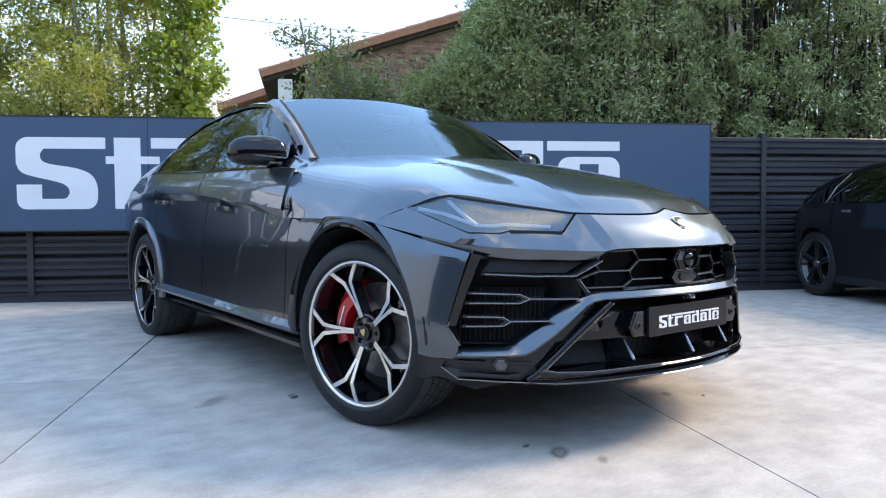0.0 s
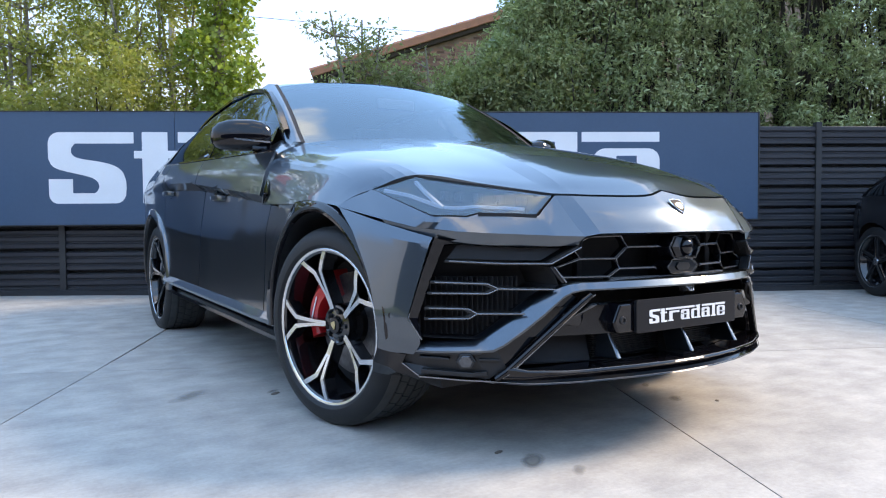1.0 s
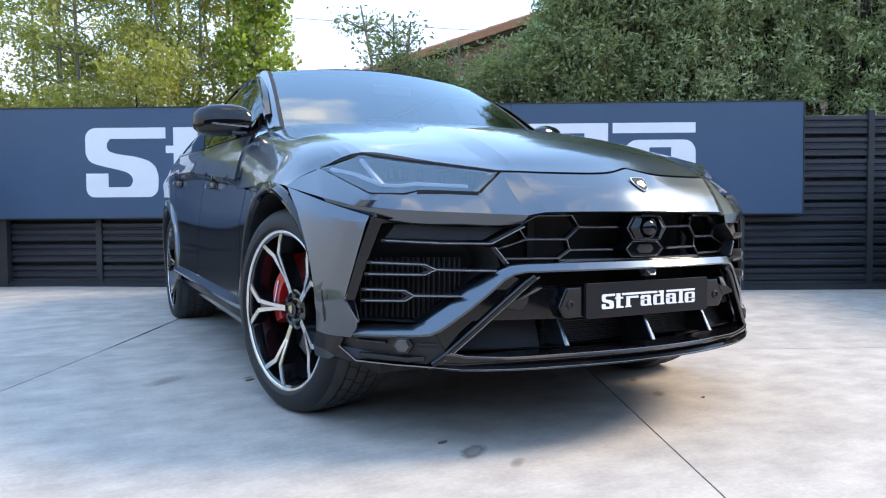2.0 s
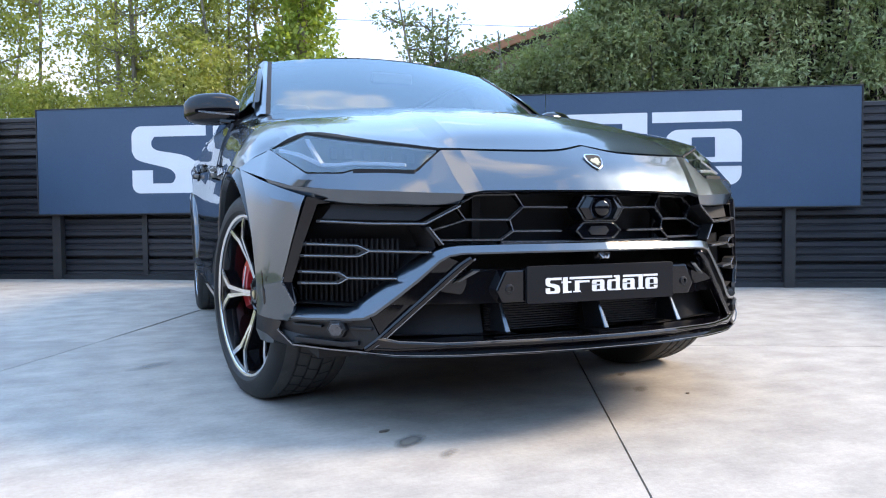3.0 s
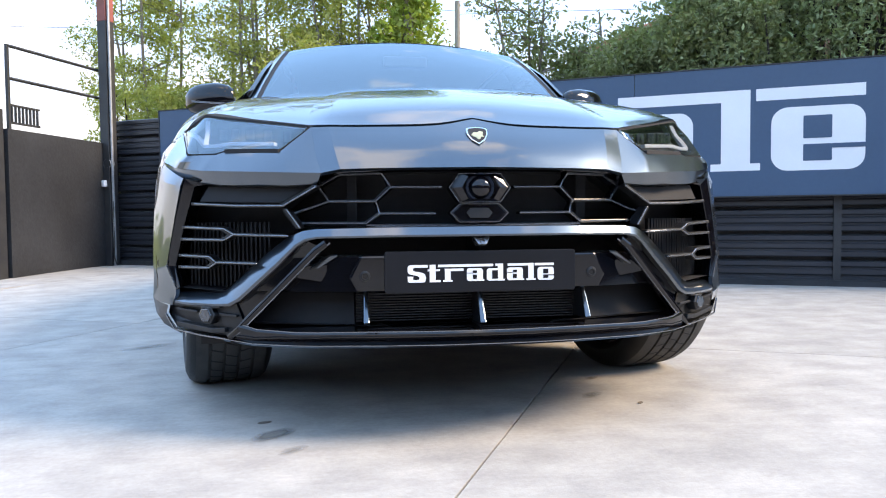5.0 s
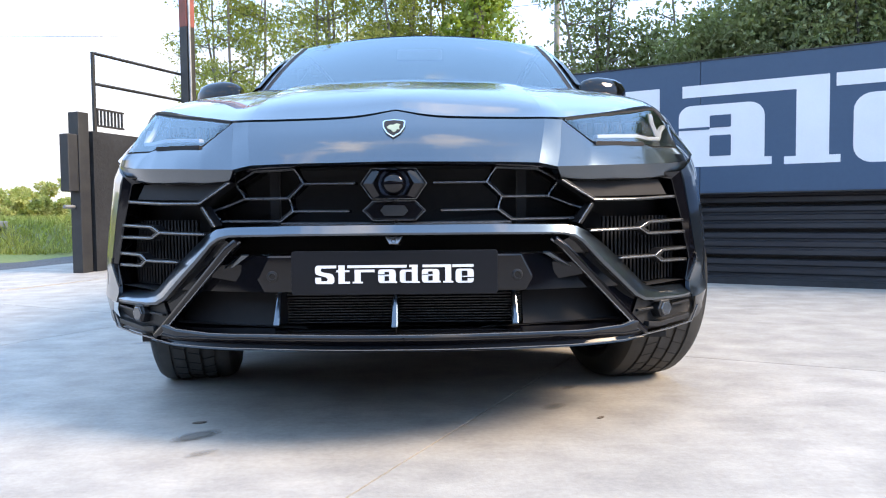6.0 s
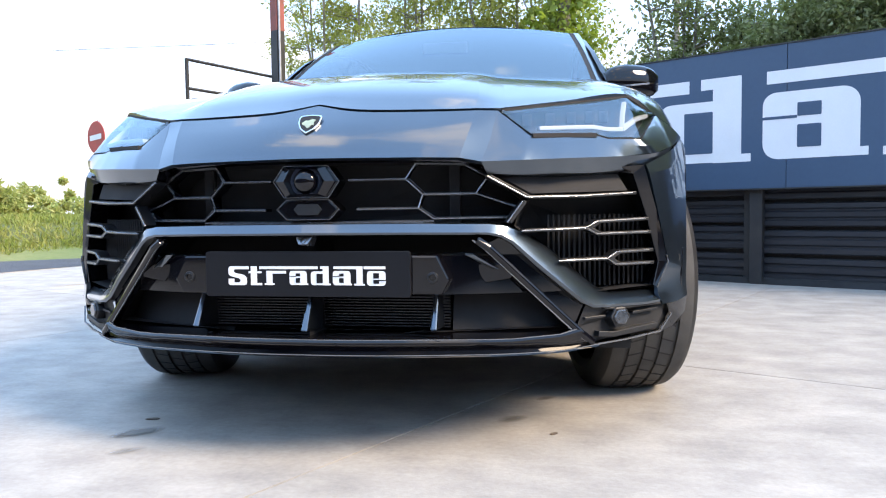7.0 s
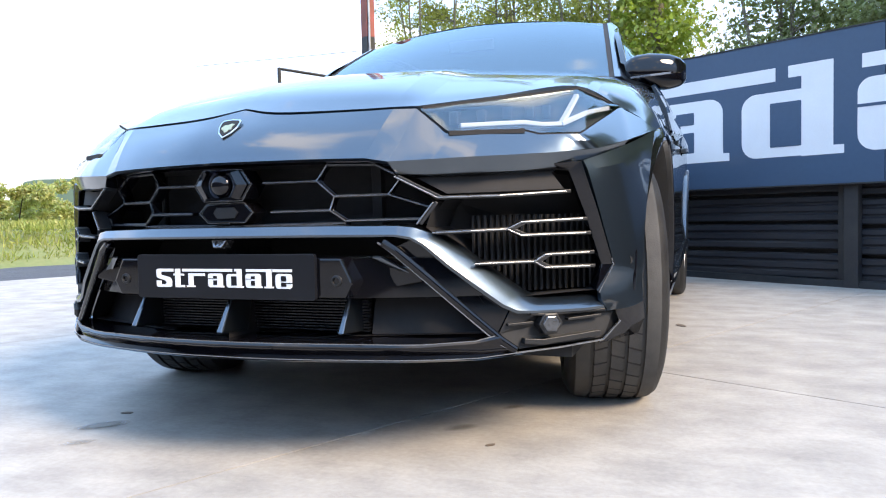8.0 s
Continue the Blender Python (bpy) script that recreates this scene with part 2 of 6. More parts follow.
M_LEATHER = mat("seat_leather", (0.03, 0.028, 0.027), 0.5, scale=30, bump=0.1, bump_scale=200)
M_CAR2 = mat("dark_grey_paint", (0.013, 0.015, 0.019), 0.30, metal=0.5, coat=1.0, coat_rough=0.03, scale=300, amount=0.2)

# ---- building helpers ----
class Geo:
    """Vertices and faces gathered for one mesh."""

    def __init__(self):
        self.v, self.f = [], []

    def add(self, verts, faces):
        k = len(self.v)
        self.v += [tuple(p) for p in verts]
        self.f += [tuple(i + k for i in f) for f in faces]
        return self

    def grid(self, rows, flip=False, closed=False):
        h, w = len(rows), max(len(r) for r in rows)
        rows = [r if len(r) == w else [lerp(r[int(q)], r[min(len(r) - 1, int(q) + 1)], q % 1) for q in np.linspace(0, len(r) - 1, w)] for r in rows]
        faces = []
        for i in range(h - 1):
            for j in range(w if closed else w - 1):
                q = (i * w + j, i * w + (j + 1) % w, (i + 1) * w + (j + 1) % w, (i + 1) * w + j)
                faces.append(q[::-1] if flip else q)
        return self.add([p for r in rows for p in r], faces)

    def box(self, x0, y0, z0, x1, y1, z1):
        v = [(x, y, z) for z in (z0, z1) for y in (y0, y1) for x in (x0, x1)]
        return self.add(v, [(0, 2, 3, 1), (4, 5, 7, 6), (0, 1, 5, 4), (2, 6, 7, 3), (0, 4, 6, 2), (1, 3, 7, 5)])

    def prism(self, poly, a, b, axis="y"):
        """A flat outline in the two other axes, drawn out from a to b along the axis."""
        put = {"y": lambda p, c: (p[0], c, p[1]), "z": lambda p, c: (p[0], p[1], c), "x": lambda p, c: (c, p[0], p[1])}[axis]
        n = len(poly)
        v = [put(p, a) for p in poly] + [put(p, b) for p in poly]
        return self.add(v, [tuple(range(n))[::-1], tuple(range(n, 2 * n))] + [(i, (i + 1) % n, n + (i + 1) % n, n + i) for i in range(n)])

    def sweep(self, path, prof, up=(0, 0, 1), closed=False, caps=True, scale=None):
        """A profile of (side, up) offsets carried along a path of points."""
        path = [Vector(p) for p in path]
        rows, n = [], len(path)
        for i, p in enumerate(path):
            a = path[i - 1] if (i or closed) else None
            b = path[(i + 1) % n] if (i < n - 1 or closed) else None
            d1 = (p - a).normalized() if a is not None else None
            d2 = (b - p).normalized() if b is not None else None
            d = ((d1 or d2) + (d2 or d1)).normalized()
            side = d.cross(Vector(up)).normalized()
            top = side.cross(d)
            k = 1.0 / max(0.45, d.dot(d2 or d1)) 
            s = scale[i] if scale else 1.0
            rows.append([p + side * (q[0] * k * s) + top * (q[1] * k * s if abs(q[1]) > 0 else 0) for q in prof])
        if closed:
            rows.append(rows[0])
        self.grid(rows, closed=True)
        if caps and not closed:
            m = len(prof)
            self.add(rows[0], [tuple(range(m))])
            self.add(rows[-1], [tuple(range(m))[::-1]])
        return self

    def tube(self, path, r, sides=8, radii=None, caps=True):
        prof = [(r * math.cos(2 * math.pi * k / sides), r * math.sin(2 * math.pi * k / sides)) for k in range(sides)]
        d = Vector(path[-1]) - Vector(path[0])
        up = (0, 1, 0) if abs(d.normalized().z) > 0.8 else (0, 0, 1)
        return self.sweep(path, prof, up, caps=caps, scale=radii)

    def lathe(self, prof, sides=48, axis="x"):
        """Profile of (along, radius) turned about the x axis."""
        rows = []
        for k in range(sides):
            c, s = math.cos(2 * math.pi * k / sides), math.sin(2 * math.pi * k / sides)
            rows.append([(a, r * c, r * s) if axis == "x" else (r * c, r * s, a) for a, r in prof])
        rows.append(rows[0])
        return self.grid(rows)

    def mirror(self):
        """The same, on the other side of x = 0."""
        g = Geo()
        return g.add([(-x, y, z) for x, y, z in self.v], [f[::-1] for f in self.f])

    def both(self):
        m = self.mirror()
        return self.add(m.v, m.f)

    def mesh(self, name, material, smooth=0.0, ref=None, flange=0.0):
        """The mesh. ref: a place that an open sheet turns its back to. flange: how deep its rim is folded back."""
        me = bpy.data.meshes.new(name)
        me.from_pydata(self.v, [], self.f)
        bm = bmesh.new()
        bm.from_mesh(me)
        bmesh.ops.remove_doubles(bm, verts=bm.verts, dist=2e-5)
        bmesh.ops.recalc_face_normals(bm, faces=bm.faces)
        rim = [e for e in bm.edges if e.is_boundary]
        if ref is not None and rim:
            if sum(f.calc_area() * f.normal.dot(f.calc_center_median() - Vector(ref)) for f in bm.faces) < 0:
                bmesh.ops.reverse_faces(bm, faces=bm.faces)
        if flange and rim:
            bm.normal_update()
            way = {v: v.normal.copy() for e in rim for v in e.verts}
            made = bmesh.ops.extrude_edge_only(bm, edges=rim)["geom"]
            old = {tuple(round(c, 5) for c in v.co): n for v, n in way.items()}
            for v in made:
                if isinstance(v, bmesh.types.BMVert):
                    v.co -= old.get(tuple(round(c, 5) for c in v.co), Vector()) * flange
        bm.to_mesh(me)
        bm.free()
        me.materials.append(material)
        if smooth:
            for p in me.polygons:
                p.use_smooth = True
            me.set_sharp_from_angle(angle=radians(smooth))
        return me


BODY_CORE = (0, 1.0, 0.6)


def part(name, geo, material, parent, label="", smooth=0.0, bevel=0.0, thick=0.0, ref=BODY_CORE):
    ob = new(name, geo.mesh(name, material, smooth, ref, thick))
    ob.parent = parent
    if bevel:
        md = ob.modifiers.new("edges", "BEVEL")
        md.width, md.segments, md.limit_method, md.angle_limit = bevel, 2, "ANGLE", radians(35)
    return tagged(ob, label) if label else ob


def thing(name, label, category, group="", kind="", m=None):
    ob = new(name)
    ob.empty_display_size = 0.2
    if m is not None:
        ob.matrix_world = m
    return tagged(ob, label, category, group, kind)


def catmull(p0, p1, p2, p3, t):
    return 0.5 * ((2 * p1) + (p2 - p0) * t + (2 * p0 - 5 * p1 + 4 * p2 - p3) * t * t + (3 * p1 - p0 - 3 * p2 + p3) * t ** 3)


def curve(pts, n):
    """A smooth line through the points, n steps from each to the next."""
    p = [Vector((*q, 0)) if len(q) == 2 else Vector(q) for q in pts]
    p = [p[0] * 2 - p[1]] + p + [p[-1] * 2 - p[-2]]
    out = []
    for i in range(1, len(p) - 2):
        out += [catmull(p[i - 1], p[i], p[i + 1], p[i + 2], k / n) for k in range(n)]
    return out + [p[-2]]


def loft(lines, nu, nv):
    """A smooth sheet through a few lines with the same number of points each."""
    rows = [curve(l, nu) for l in lines]
    cols = [curve([r[j] for r in rows], nv) for j in range(len(rows[0]))]
    return [[cols[j][i] for j in range(len(cols))] for i in range(len(cols[0]))]


def lerp(a, b, t):
    return tuple(x + (y - x) * t for x, y in zip(a, b))


def interp(x, xs, ys):
    return float(np.interp(x, xs, ys))

# ---- the yard: axes along (s) and away from (n) the fence ----
YARD = pose(0, 0, 0, 0, 0, -29)
FENCE_N = 4.08


def yard(s, n, z=0.0):
    return YARD @ Vector((s, n, z))


def smooth01(a, b, x):
    t = min(1, max(0, (x - a) / (b - a)))
    return t * t * (3 - 2 * t)


def rise(s, n):
    """The yard lifts a little towards the gate corner."""
    return 0.07 * smooth01(0.8, 4.0, n) * smooth01(0.5, -4.5, s)


# ground: one sheet to the horizon, with the verge rising behind the road
def land(x, y):
    s, n = (YARD.inverted() @ Vector((x, y, 0))).xy
    back = max(-(s + 10.2) / 1.6, (n - 14.0) / 6.0)
    return -0.045 + 0.58 * smooth01(0, 1, back) - 0.02 * smooth01(-5.5, -7.0, s)


xs = [-900, -300, -120, -70] + list(np.arange(-50, 50.1, 2.0)) + [70, 120, 300, 900]
g = Geo().grid([[(x, y, land(x, y)) for x in xs] for y in xs])
ground = new("ground", g.mesh("ground", M_GRASS, 40, (0, 0, -1000)))
tagged(ground, "grassy verge and dry field around the yard", "ground", kind="structure")

# road beyond the gate
rd = Geo()
for k in range(30):
    n0, n1 = -40 + 3 * k, -37 + 3 * k
    rows = [[tuple(yard(s, n0, land(*yard(s, n0).xy) + 0.03)), tuple(yard(s, n1, land(*yard(s, n1).xy) + 0.03))] for s in (-10.3, -9, -8.0, -6.9)]
    rd.grid(rows)
road = new("road", rd.mesh("road", M_ASPH, 40, (0, 0, -1000)))
tagged(road, "grey asphalt road past the gate", "road", kind="structure")

# unseen walls added behind and beside the yard to darken reflections and low skylight
for nm, a, b in (("wall_back", (-13.0, -9.6), (13.5, -9.4)), ("wall_side", (13.3, -9.4), (13.5, 4.3))):
    wq = new(nm, Geo().box(a[0], a[1], -0.1, b[0], b[1], 3.2).mesh(nm, M_WALL))
    wq.matrix_world = YARD
    tagged(wq, "plain dark wall added out of view to block horizon light", "wall", kind="structure")

# the fence of dark profiled metal
fence = thing("fence", "dark grey horizontally ribbed metal fence on posts", "fence", kind="structure", m=YARD @ Matrix.Translation((0, FENCE_N + 0.16, 0)))
BAY, RIB, FENCE_TOP = 1.98, 0.222, 1.80


def rib_geo(length):
    """One ribbed board: two shallow flutes and a recessed lap."""
    prof = [(0.010, 0.0), (-0.020, 0.004), (-0.026, 0.012), (-0.026, 0.046), (-0.012, 0.058), (-0.012, 0.068), (-0.027, 0.080), (-0.027, 0.116), (-0.012, 0.128), (-0.012, 0.138), (-0.027, 0.150), (-0.026, 0.184), (-0.014, 0.194),
            (0.014, 0.196), (0.014, 0.0)]
    r = [[(x, y, z) for y, z in prof] for x in (0.0, length * 0.5, length)]
    gg = Geo().grid(r, closed=True)
    m = len(prof)
    return gg.add(r[0], [tuple(range(m))]).add(r[-1], [tuple(range(m))[::-1]])


RIB_MESH = rib_geo(BAY - 0.05).mesh("fence_board", M_FENCE)
post_geo = Geo().box(-0.03, -0.035, 0, 0.03, 0.04, FENCE_TOP + 0.04)
POST_MESH = post_geo.mesh("fence_post", M_POST)
for k in range(-3, 6):
    s0 = 0.06 + BAY * k
    base = rise(s0, FENCE_N)
    ob = new("fence_post", POST_MESH)
    ob.parent, ob.location = fence, (s0, -0.012, base - 0.03)
    if k == 5:
        continue
    part("backing", Geo().box(s0, 0.060, base + 0.01, s0 + BAY, 0.066, base + RIB * 8), M_POST, fence)
    for j in range(8):
        ob = new("fence_board", RIB_MESH)
        ob.parent = fence
        ob.matrix_local = pose(s0 + 0.025, 0, base + 0.02 + RIB * j, random.uniform(-0.5, 0.5), random.uniform(-0.12, 0.12), 0)
kb = Geo().grid([[(s, q, z + rise(s, FENCE_N)) for q, z in ((-0.10, -0.05), (-0.09, 0.05), (0.10, 0.05), (0.10, -0.05))] for s in np.arange(-6.0, 10.1, 0.5)])
part("base_kerb", kb, M_WALL, fence, "dirty dark concrete kerb", ref=(0, 5, -50))

# the long blue sign
board = thing("signboard", "long dark blue sign with white block shapes on posts", "sign", m=YARD @ Matrix.Translation((0, FENCE_N, 0)))
S0, S1, Z0, Z1 = -5.04, 3.285, 0.765, 1.90
cuts = [S0, -2.73, 0.375, S1]
for a, b in zip(cuts, cuts[1:]):
    part("sign_panel", Geo().box(a + 0.002, 0.0, Z0 + 0.012, b - 0.002, 0.03, Z1 - 0.012), M_SIGN, board, bevel=0.002)
for z in (Z0, Z1 - 0.012):
    part("sign_edge", Geo().box(S0 - 0.012, -0.006, z, S1 + 0.012, 0.045, z + 0.012), M_POST, board, bevel=0.002)
for s in (S0 - 0.012, S1):
    part("sign_edge", Geo().box(s, -0.006, Z0 + 0.012, s + 0.012, 0.045, Z1 - 0.012), M_POST, board)
for s in (-4.88, -2.35, 0.14, 2.68):
    part("sign_post", Geo().box(s - 0.05, 0.046, rise(s, FENCE_N) - 0.02, s + 0.05, 0.125, Z1 - 0.05), M_POST, board, bevel=0.004)


# plain white slabs: straight ones, ones with rounded ends, and the blue gaps left in those
SHAPES = [(-3.05, 0.985, -2.80, 1.69), (-3.13, 1.43, -3.05, 1.505), (-2.80, 1.43, -2.62, 1.505), (-2.80, 0.985, -2.60, 1.07),
          (-2.70, 1.585, -0.388, 1.69), (-2.42, 0.995, -2.18, 1.52), (-2.18, 1.42, -1.64, 1.52), (-2.50, 0.995, -2.42, 1.06), (-2.18, 0.995, -2.10, 1.06),
          (-0.192, 0.995, 0.036, 1.69), (-0.29, 1.60, -0.192, 1.69), (0.036, 0.995, 0.11, 1.06), (-0.82, 1.0, -0.765, 1.065),
          (0.228, 1.59, 1.11, 1.69), (1.11, 1.057, 1.345, 1.69), (1.025, 0.995, 1.425, 1.057), (0.879, 1.0, 0.934, 1.065),
          (1.39, 1.588, 2.215, 1.69)]
SOFT = [(-1.50, 1.0, -0.82, 1.52, 0.12, 0.0, 0.12, 0.10), (-0.66, 1.0, -0.192, 1.505, 0.12, 0.0, 0.0, 0.12), (0.199, 1.0, 0.879, 1.52, 0.12, 0.0, 0.12, 0.10), (1.51, 0.985, 2.217, 1.52, 0.13, 0.12, 0.12, 0.13)]
GAPS = [(-1.247, 1.325, -1.078, 1.428), (-1.247, 1.086, -1.078, 1.26), (-1.515, 1.312, -1.247, 1.334),
        (-0.43, 1.076, -0.192, 1.419), (0.452, 1.325, 0.621, 1.428), (0.452, 1.086, 0.621, 1.26), (0.184, 1.312, 0.452, 1.334), (1.757, 1.253, 1.973, 1.443), (1.757, 1.064, 1.973, 1.204), (1.973, 1.166, 2.23, 1.204)]


def rounded(a, b, c, d, *r):
    """Outline of a slab whose corners have the radii r."""
    r = r * 4 if len(r) == 1 else r
    out = []
    for x, z, sx, sz, q, a0 in ((a, b, 1, 1, r[0], 180), (c, b, -1, 1, r[1], 270), (c, d, -1, -1, r[2], 0), (a, d, 1, -1, r[3], 90)):
        if q < 0.002:
            out.append((x, z))
        else:
            out += [(x + sx * q + q * math.cos(radians(a0 + 15 * k)), z + sz * q + q * math.sin(radians(a0 + 15 * k))) for k in range(7)]
    return out


BEND = curve([(-3.955, 1.43), (-3.915, 1.355), (-3.82, 1.312), (-3.57, 1.25), (-3.492, 1.205), (-3.472, 1.15), (-3.495, 1.10)], 4)
BACK = curve([(-3.215, 1.06), (-3.212, 1.20), (-3.262, 1.318), (-3.40, 1.385), (-3.66, 1.432), (-3.728, 1.475), (-3.735, 1.53)], 4)
SNAKE = ([(-3.13, 1.578), (-3.13, 1.69)] + rounded(-3.955, 1.5, -3.2, 1.69, 0, 0, 0, 0.11)[3:] + [tuple(p)[:2] for p in BEND]
         + [(-3.52, 1.088), (-3.725, 1.088), (-3.725, 1.228), (-3.955, 1.228)] + rounded(-3.955, 0.985, -3.215, 1.3, 0.09, 0.10, 0, 0)[:-2] + [tuple(p)[:2] for p in BACK] + [(-3.70, 1.578)])
WHITE_SLABS = [SNAKE] + [rounded(*q, 0.003) for q in SHAPES] + [rounded(*q) for q in SOFT]
for q in WHITE_SLABS:
    part("white_shape", Geo().prism(q, -0.003, -0.0005), M_WHITE, board)
for q in GAPS:
    part("blue_gap", Geo().prism(rounded(*q, 0.008), -0.0055, -0.0032), M_SIGN, board)

# yard slabs with open joints
pav = thing("pavement", "pale worn concrete yard slabs with dark joints", "pavement", kind="structure")
SLAB, SLAB_N, S_LINE, N_LINE = 2.61, 4.9, 0.474, 0.745
SLABS = pose(0, 0, 0, 0, 0, -26.6)


def slab_at(s, n, down=0.0):
    """A point of the slab grid, which lies a little askew to the fence."""
    p = SLABS @ Vector((s, n, 0))
    q = YARD.inverted() @ p
    return (p.x, p.y, rise(q.x, q.y) - down)



def slab_geo(s0, n0, s1, n1):
    j, d = 0.003, 0.006
    ss = [s0 + j, s0 + j + d] + list(np.linspace(s0, s1, 5)[1:-1]) + [s1 - j - d, s1 - j]
    nn = [n0 + j, n0 + j + d] + list(np.linspace(n0, n1, 7)[1:-1]) + [n1 - j - d, n1 - j]
    rows = [[slab_at(s, n) for s in ss] for n in nn]
    gg = Geo().grid(rows)
    ring = [slab_at(s, n) for s, n in ((ss[0], nn[0]), (ss[-1], nn[0]), (ss[-1], nn[-1]), (ss[0], nn[-1]))]
    low = [(x, y, z - 0.036) for x, y, z in ring]
    return gg.add(ring + low, [(i, (i + 1) % 4, 4 + (i + 1) % 4, 4 + i) for i in range(4)])


bed = Geo().grid([[slab_at(s, n, 0.02) for s in np.arange(-6.9, 14.1, 1.0)] for n in np.arange(-9.0, 4.8, 0.5)])
part("joint_bed", bed, M_JOINT, pav, ref=(0, 0, -1000))
for i in range(-3, 6):
    for k in range(-2, 2):
        s0, s1 = S_LINE + SLAB * i, S_LINE + SLAB * (i + 1)
        n0, n1 = N_LINE + SLAB_N * (k - 0), N_LINE + SLAB_N * (k + 1)
        s0, n1 = max(s0, -6.85), min(n1, 4.55)
        if s1 - s0 > 0.3 and n1 - n0 > 0.3:
            part("concrete_slab", slab_geo(s0, n0, s1, n1), M_CONC, pav, smooth=30, ref=(0, 0, -1000))

# spots and a leaf or two on the slabs
for x, y, r, q in ((-0.575, -0.80, 0.085, 0.55), (-0.51, -0.95, 0.055, 0.5), (0.47, -0.53, 0.06, 0.6), (0.56, -0.28, 0.05, 0.5), (-1.30, 0.75, 0.16, 0.4), (-0.95, 0.62, 0.05, 0.5)):
    ang = random.uniform(0, 3)
    pts = [(r * (1 + 0.10 * math.sin(2 * a + ang) + 0.03 * math.sin(5 * a + 2 * ang)) * math.cos(a), r * q * (1 + 0.07 * math.sin(3 * a + ang) + 0.03 * math.sin(6 * a)) * math.sin(a)) for a in np.linspace(0, 2 * math.pi, 42)[:-1]]
    st = new("oil_stain", Geo().add([(a, b, 0.0) for a, b in pts], [tuple(range(len(pts)))]).mesh("oil_stain", M_STAIN if r == 0.085 else M_STAIN_PALE))
    st.matrix_world = pose(x, y, rise(*(YARD.inverted() @ Vector((x, y, 0))).xy) + 0.004, 0, 0, 40)
    tagged(st, "faded dark oil stain on the concrete", "stain", "stains on the yard")
for x, y, r in ((-0.61, -0.665, 0.014), (0.59, -0.65, 0.010), (-0.95, 0.585, 0.02), (1.0, 1.5, 0.03)):
    pts = [(r * 1.5 * math.cos(a), r * 0.7 * math.sin(a)) for a in np.linspace(0, 2 * math.pi, 9)[:-1]]
    st = new("fallen_leaf", Geo().prism(pts, 0.0, 0.002, "z").mesh("fallen_leaf", M_DRYLEAF))
    st.matrix_world = pose(x, y, rise(*(YARD.inverted() @ Vector((x, y, 0))).xy) + 0.001, 0, 0, random.uniform(0, 180))
    tagged(st, "small dark dry leaf lying on the concrete", "leaf", "leaves on the yard")

# gate corner: black wall, tall pole, gate frame
WALL_A, WALL_B = (-5.95, FENCE_N + 0.1), (-5.68, 2.55)
da = (Vector(WALL_B) - Vector(WALL_A))
wl_len, wl_ang = da.length, math.degrees(math.atan2(da.y, da.x))
MW = YARD @ pose(*WALL_A, 0.0, 0, 0, wl_ang)
wall = new("wall_gate", Geo().box(0, -0.09, -0.05, wl_len, 0.09, 1.55).mesh("wall_gate", M_WALL))
wall.matrix_world = MW
tagged(wall, "weathered black rendered wall beside the gate", "wall", kind="structure")
pole = thing("gate_pole", "tall dark steel pole with a red top and a cable", "pole", m=YARD @ pose(-5.80, FENCE_N - 0.02, 0.05))
part("shaft", Geo().box(-0.065, -0.065, 0, 0.065, 0.065, 2.95), M_POST, pole, bevel=0.006)
part("red_top", Geo().box(-0.066, -0.066, 2.95, 0.066, 0.066, 4.6), M_RUST, pole, "rusty red painted top", bevel=0.006)
part("conduit", Geo().tube([(0.095, -0.04, 0.02), (0.095, -0.04, 0.25), (0.09, -0.04, 1.2), (0.09, -0.04, 2.4), (0.085, -0.04, 4.4)], 0.016), M_GREYSTEEL, pole, "grey plastic conduit")
part("cable", Geo().tube(curve([(0.14, -0.06, 0.03), (0.11, -0.07, 0.14), (0.10, -0.05, 0.35), (0.095, -0.05, 0.8)], 6), 0.007), M_CABLE, pole)
box_t = thing("junction_box", "dark electrical box with a small white lamp fixed on the pole", "electrical box", m=YARD @ pose(-5.80, FENCE_N - 0.087, 0.0))
part("body", Geo().box(-0.16, -0.08, 1.12, -0.03, 0.0, 1.40), M_POST, box_t, bevel=0.006)
part("round_lamp", Geo().lathe([(-0.09, 0.0), (-0.085, 0.04), (-0.05, 0.055), (0.0, 0.055)], 16, "z"), M_GREYSTEEL, box_t).matrix_local = pose(0.03, 0.0, 1.30, 90, 0, 0)
part("small_lamp", Geo().box(-0.02, -0.05, 1.02, 0.03, 0.0, 1.10), M_WHITE, box_t, "small white lamp", bevel=0.01)
gate = thing("gate", "open dark steel gate frame with two rails", "gate", m=MW)
gx = wl_len - 0.12
part("gate_upright", Geo().box(gx - 0.015, -0.015, 1.54, gx + 0.015, 0.015, 2.42), M_POST, gate)
for za, zb in ((2.41, 2.43), (2.08, 2.10)):
    part("gate_rail", Geo().tube([(gx, 0, za), (0.12, 0, zb)], 0.018, 6), M_POST, gate)
part("lattice", Geo().box(gx - 0.42, -0.012, 1.62, gx - 0.02, 0.012, 1.64), M_POST, gate)
for k in range(8):
    part("gate_bar", Geo().box(gx - 0.40 + 0.05 * k, -0.01, 1.64, gx - 0.385 + 0.05 * k, 0.01, 1.80), M_POST, gate)
part("lattice", Geo().box(gx - 0.42, -0.012, 1.80, gx - 0.02, 0.012, 1.82), M_POST, gate)
gpost = thing("gate_post", "dark square steel gate post with a lock box", "gate post", m=MW @ Matrix.Translation((wl_len + 0.10, 0, 0)))
part("shaft", Geo().box(-0.07, -0.07, -0.05, 0.07, 0.07, 1.74), M_POST, gpost, bevel=0.006)
